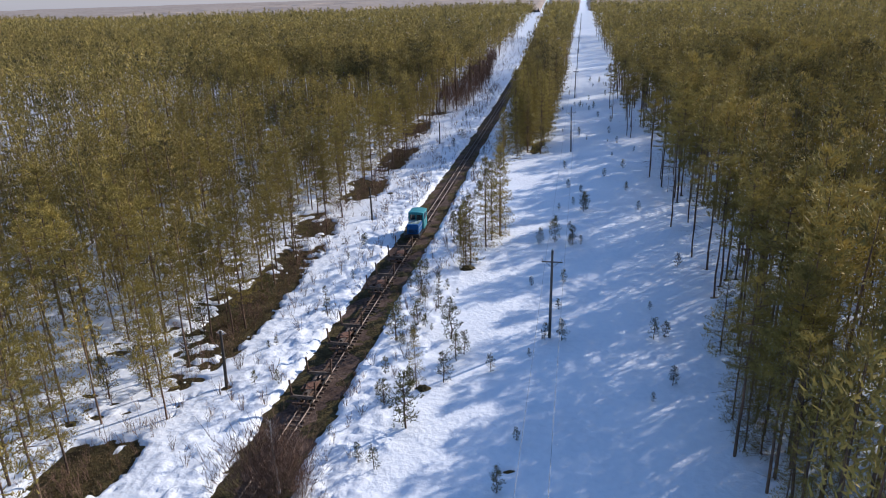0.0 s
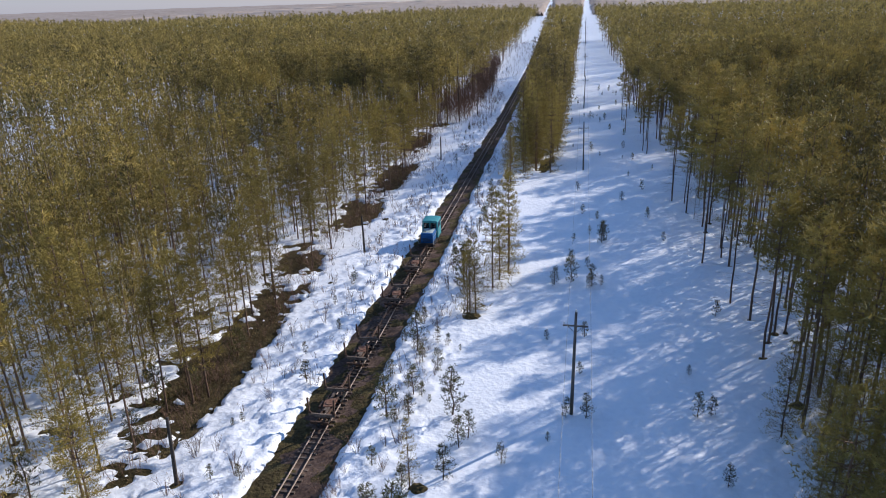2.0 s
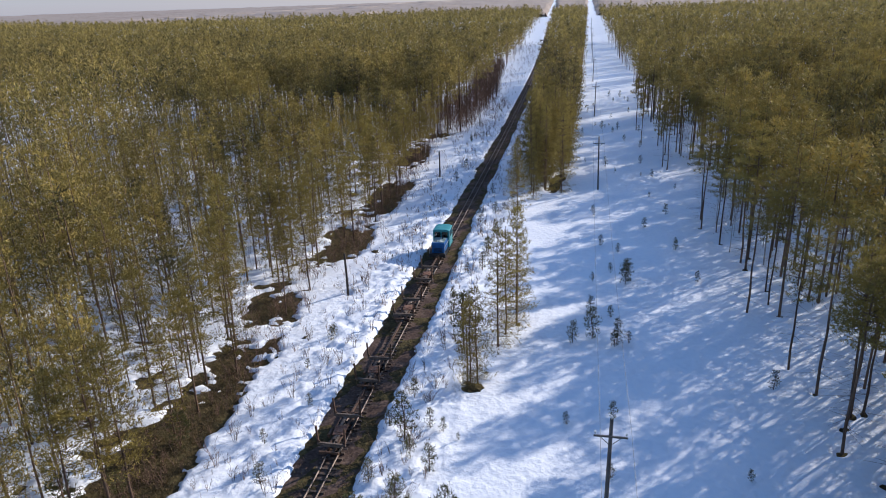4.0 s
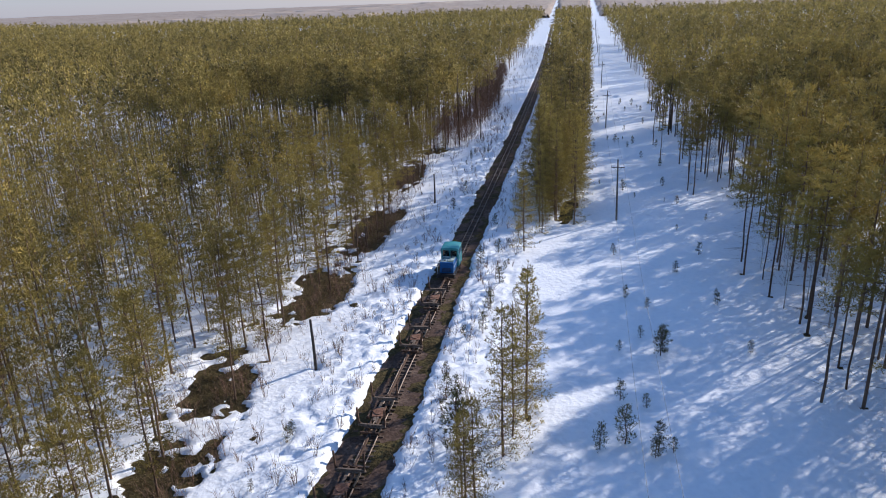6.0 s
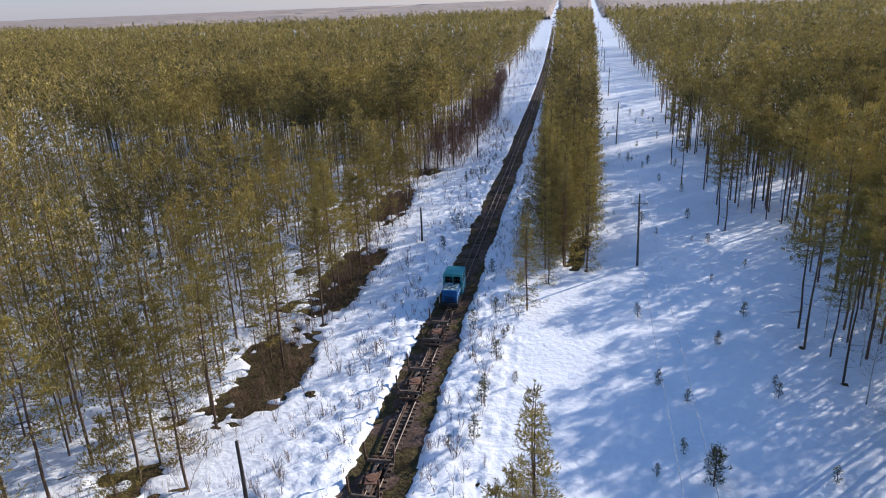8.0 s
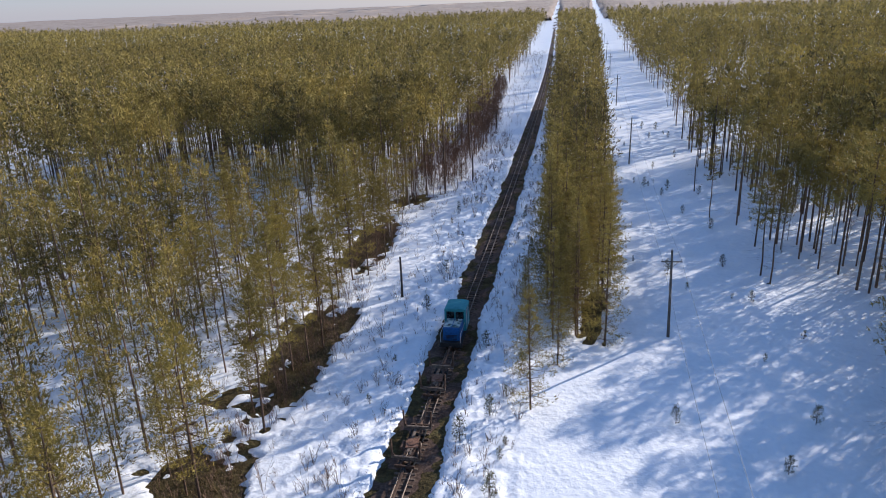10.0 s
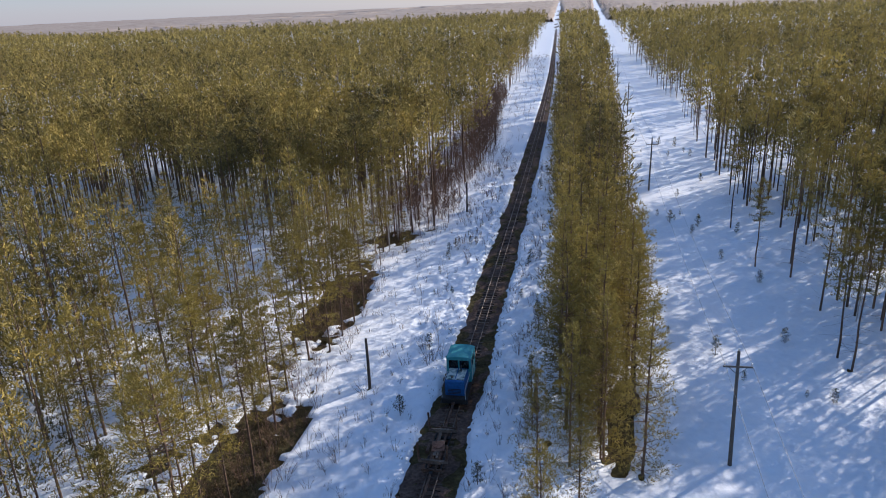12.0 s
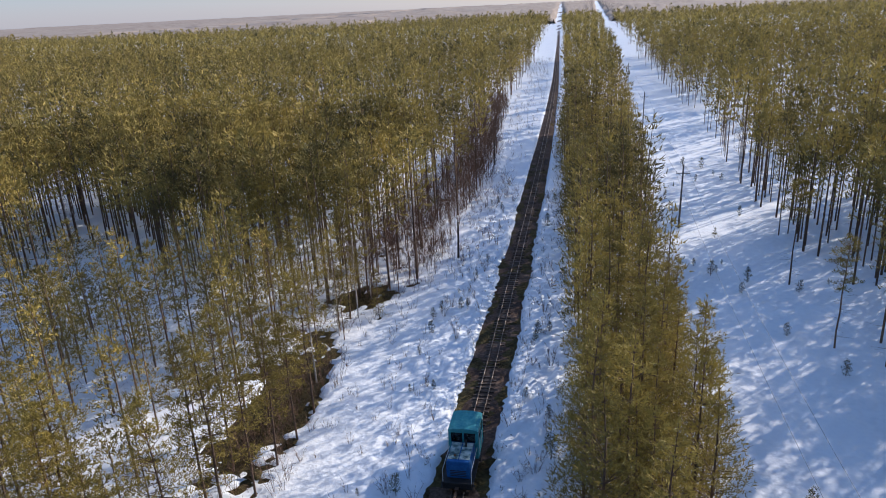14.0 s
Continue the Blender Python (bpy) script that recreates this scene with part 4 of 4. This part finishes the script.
    for yy in (0.6, 1.7, 3.2, 4.3):
        WHEELS.append((wheelset(loco, yy, 0.32, 0.32), yy, 0.32))
    return loco


LOCO = locomotive()
WAGONS = [(timber_wagon(t), off) for off, t in ((-7.1, 3.4), (-16.7, 4.1), (-29.85, 7.8), (-39.15, 4.0))]

# ---- railway track: rails and sleepers ----
track = thing("railway_track", pose(0, 0, 0), "narrow-gauge track with worn rails on weathered sleepers", "railway track")
rail_y = np.concatenate([np.arange(-90, 300, 2.0), 300 + np.cumsum(4 * 1.05 ** np.arange(80))])
rail_y = rail_y[rail_y < 2000]
RAIL_TOP = 0.0
for s in (-0.4, 0.4):
    prof = np.array([(-0.045, -0.11), (-0.045, -0.095), (-0.01, -0.085), (-0.01, -0.035), (-0.027, -0.025), (-0.027, 0), (0.027, 0), (0.027, -0.025), (0.01, -0.035), (0.01, -0.085), (0.045, -0.095), (0.045, -0.11)])
    cx = rail_x(rail_y) + s + 0.02 * lumps(rail_y, rail_y * 0, 0.4, 61)
    v = np.stack([cx[:, None] + prof[None, :, 0], np.repeat(rail_y[:, None], 12, 1), RAIL_TOP + np.repeat(prof[None, :, 1], len(rail_y), 0)], -1).reshape(-1, 3)
    i = np.arange(len(rail_y) * 12).reshape(-1, 12)
    f = np.stack([i[:-1], np.roll(i, -1, 1)[:-1], np.roll(i, -1, 1)[1:], i[1:]], -1).reshape(-1, 4)
    part("rail", raw_mesh("rail", v, f, [RAILTOP]), track)
sleeper_mesh = solid("sleeper", SLEEPER, [((0, 0, 0), (1.55, 0.2, 0.14))], (), 0.02)
lay = random.Random(3)
far_sleepers = []
for k in range(420):
    y = 30 + 0.62 * k
    at = pose(float(rail_x(y)) + lay.uniform(-0.06, 0.06), y + lay.uniform(-0.05, 0.05), RAIL_TOP - 0.195 - lay.choice((0, 0, 0, 0.03, 0.06)), 0, lay.uniform(-1, 1), lay.uniform(-3, 3))
    if k < 300:
        part("sleeper", sleeper_mesh, track).matrix_local = at
    else:
        far_sleepers.append(at)
box = np.array([(x, y, z) for x in (-0.77, 0.77) for y in (-0.1, 0.1) for z in (-0.07, 0.07)])
quad = np.array([(0, 1, 3, 2), (4, 6, 7, 5), (0, 4, 5, 1), (2, 3, 7, 6), (1, 5, 7, 3), (0, 2, 6, 4)])
bits = [(np.array([m @ Vector(p) for p in box]), quad) for m in far_sleepers]
tagged(part("sleepers", raw_mesh("sleepers", *gather(bits), [SLEEPER]), track), kind="stuff")


def motions():
    """The train runs ahead along the track, a little over 5 m/s, its wheels turning."""
    times = [0, 1.5, 3, 5.5, 7, 8, 10.5, 12.5, 14]
    hood_at = [87.2, 94.9, 102.7, 115.5, 123.1, 128.2, 140.9, 151.2, 159.1]

    def stand(y):
        return pose(float(rail_x(y)), y, RAIL_TOP, 0, 0, math.degrees(math.atan2(float(rail_x(y - 1) - rail_x(y + 1)), 2)))

    walk(LOCO, [(t, stand(y)) for t, y in zip(times, hood_at)])
    for wagon, off in WAGONS:
        walk(wagon, [(t, stand(y + off)) for t, y in zip(times, hood_at)])
    for axle, y, r in WHEELS:
        where = axle.matrix_local.translation.copy()
        steps = 190
        rows = []
        for k in range(steps + 1):
            t = 14.0 * k / steps
            rows.append((t, pose(*where, -math.degrees(5.27 * t / r), 0, 0)))
        walk(axle, rows)


motions()
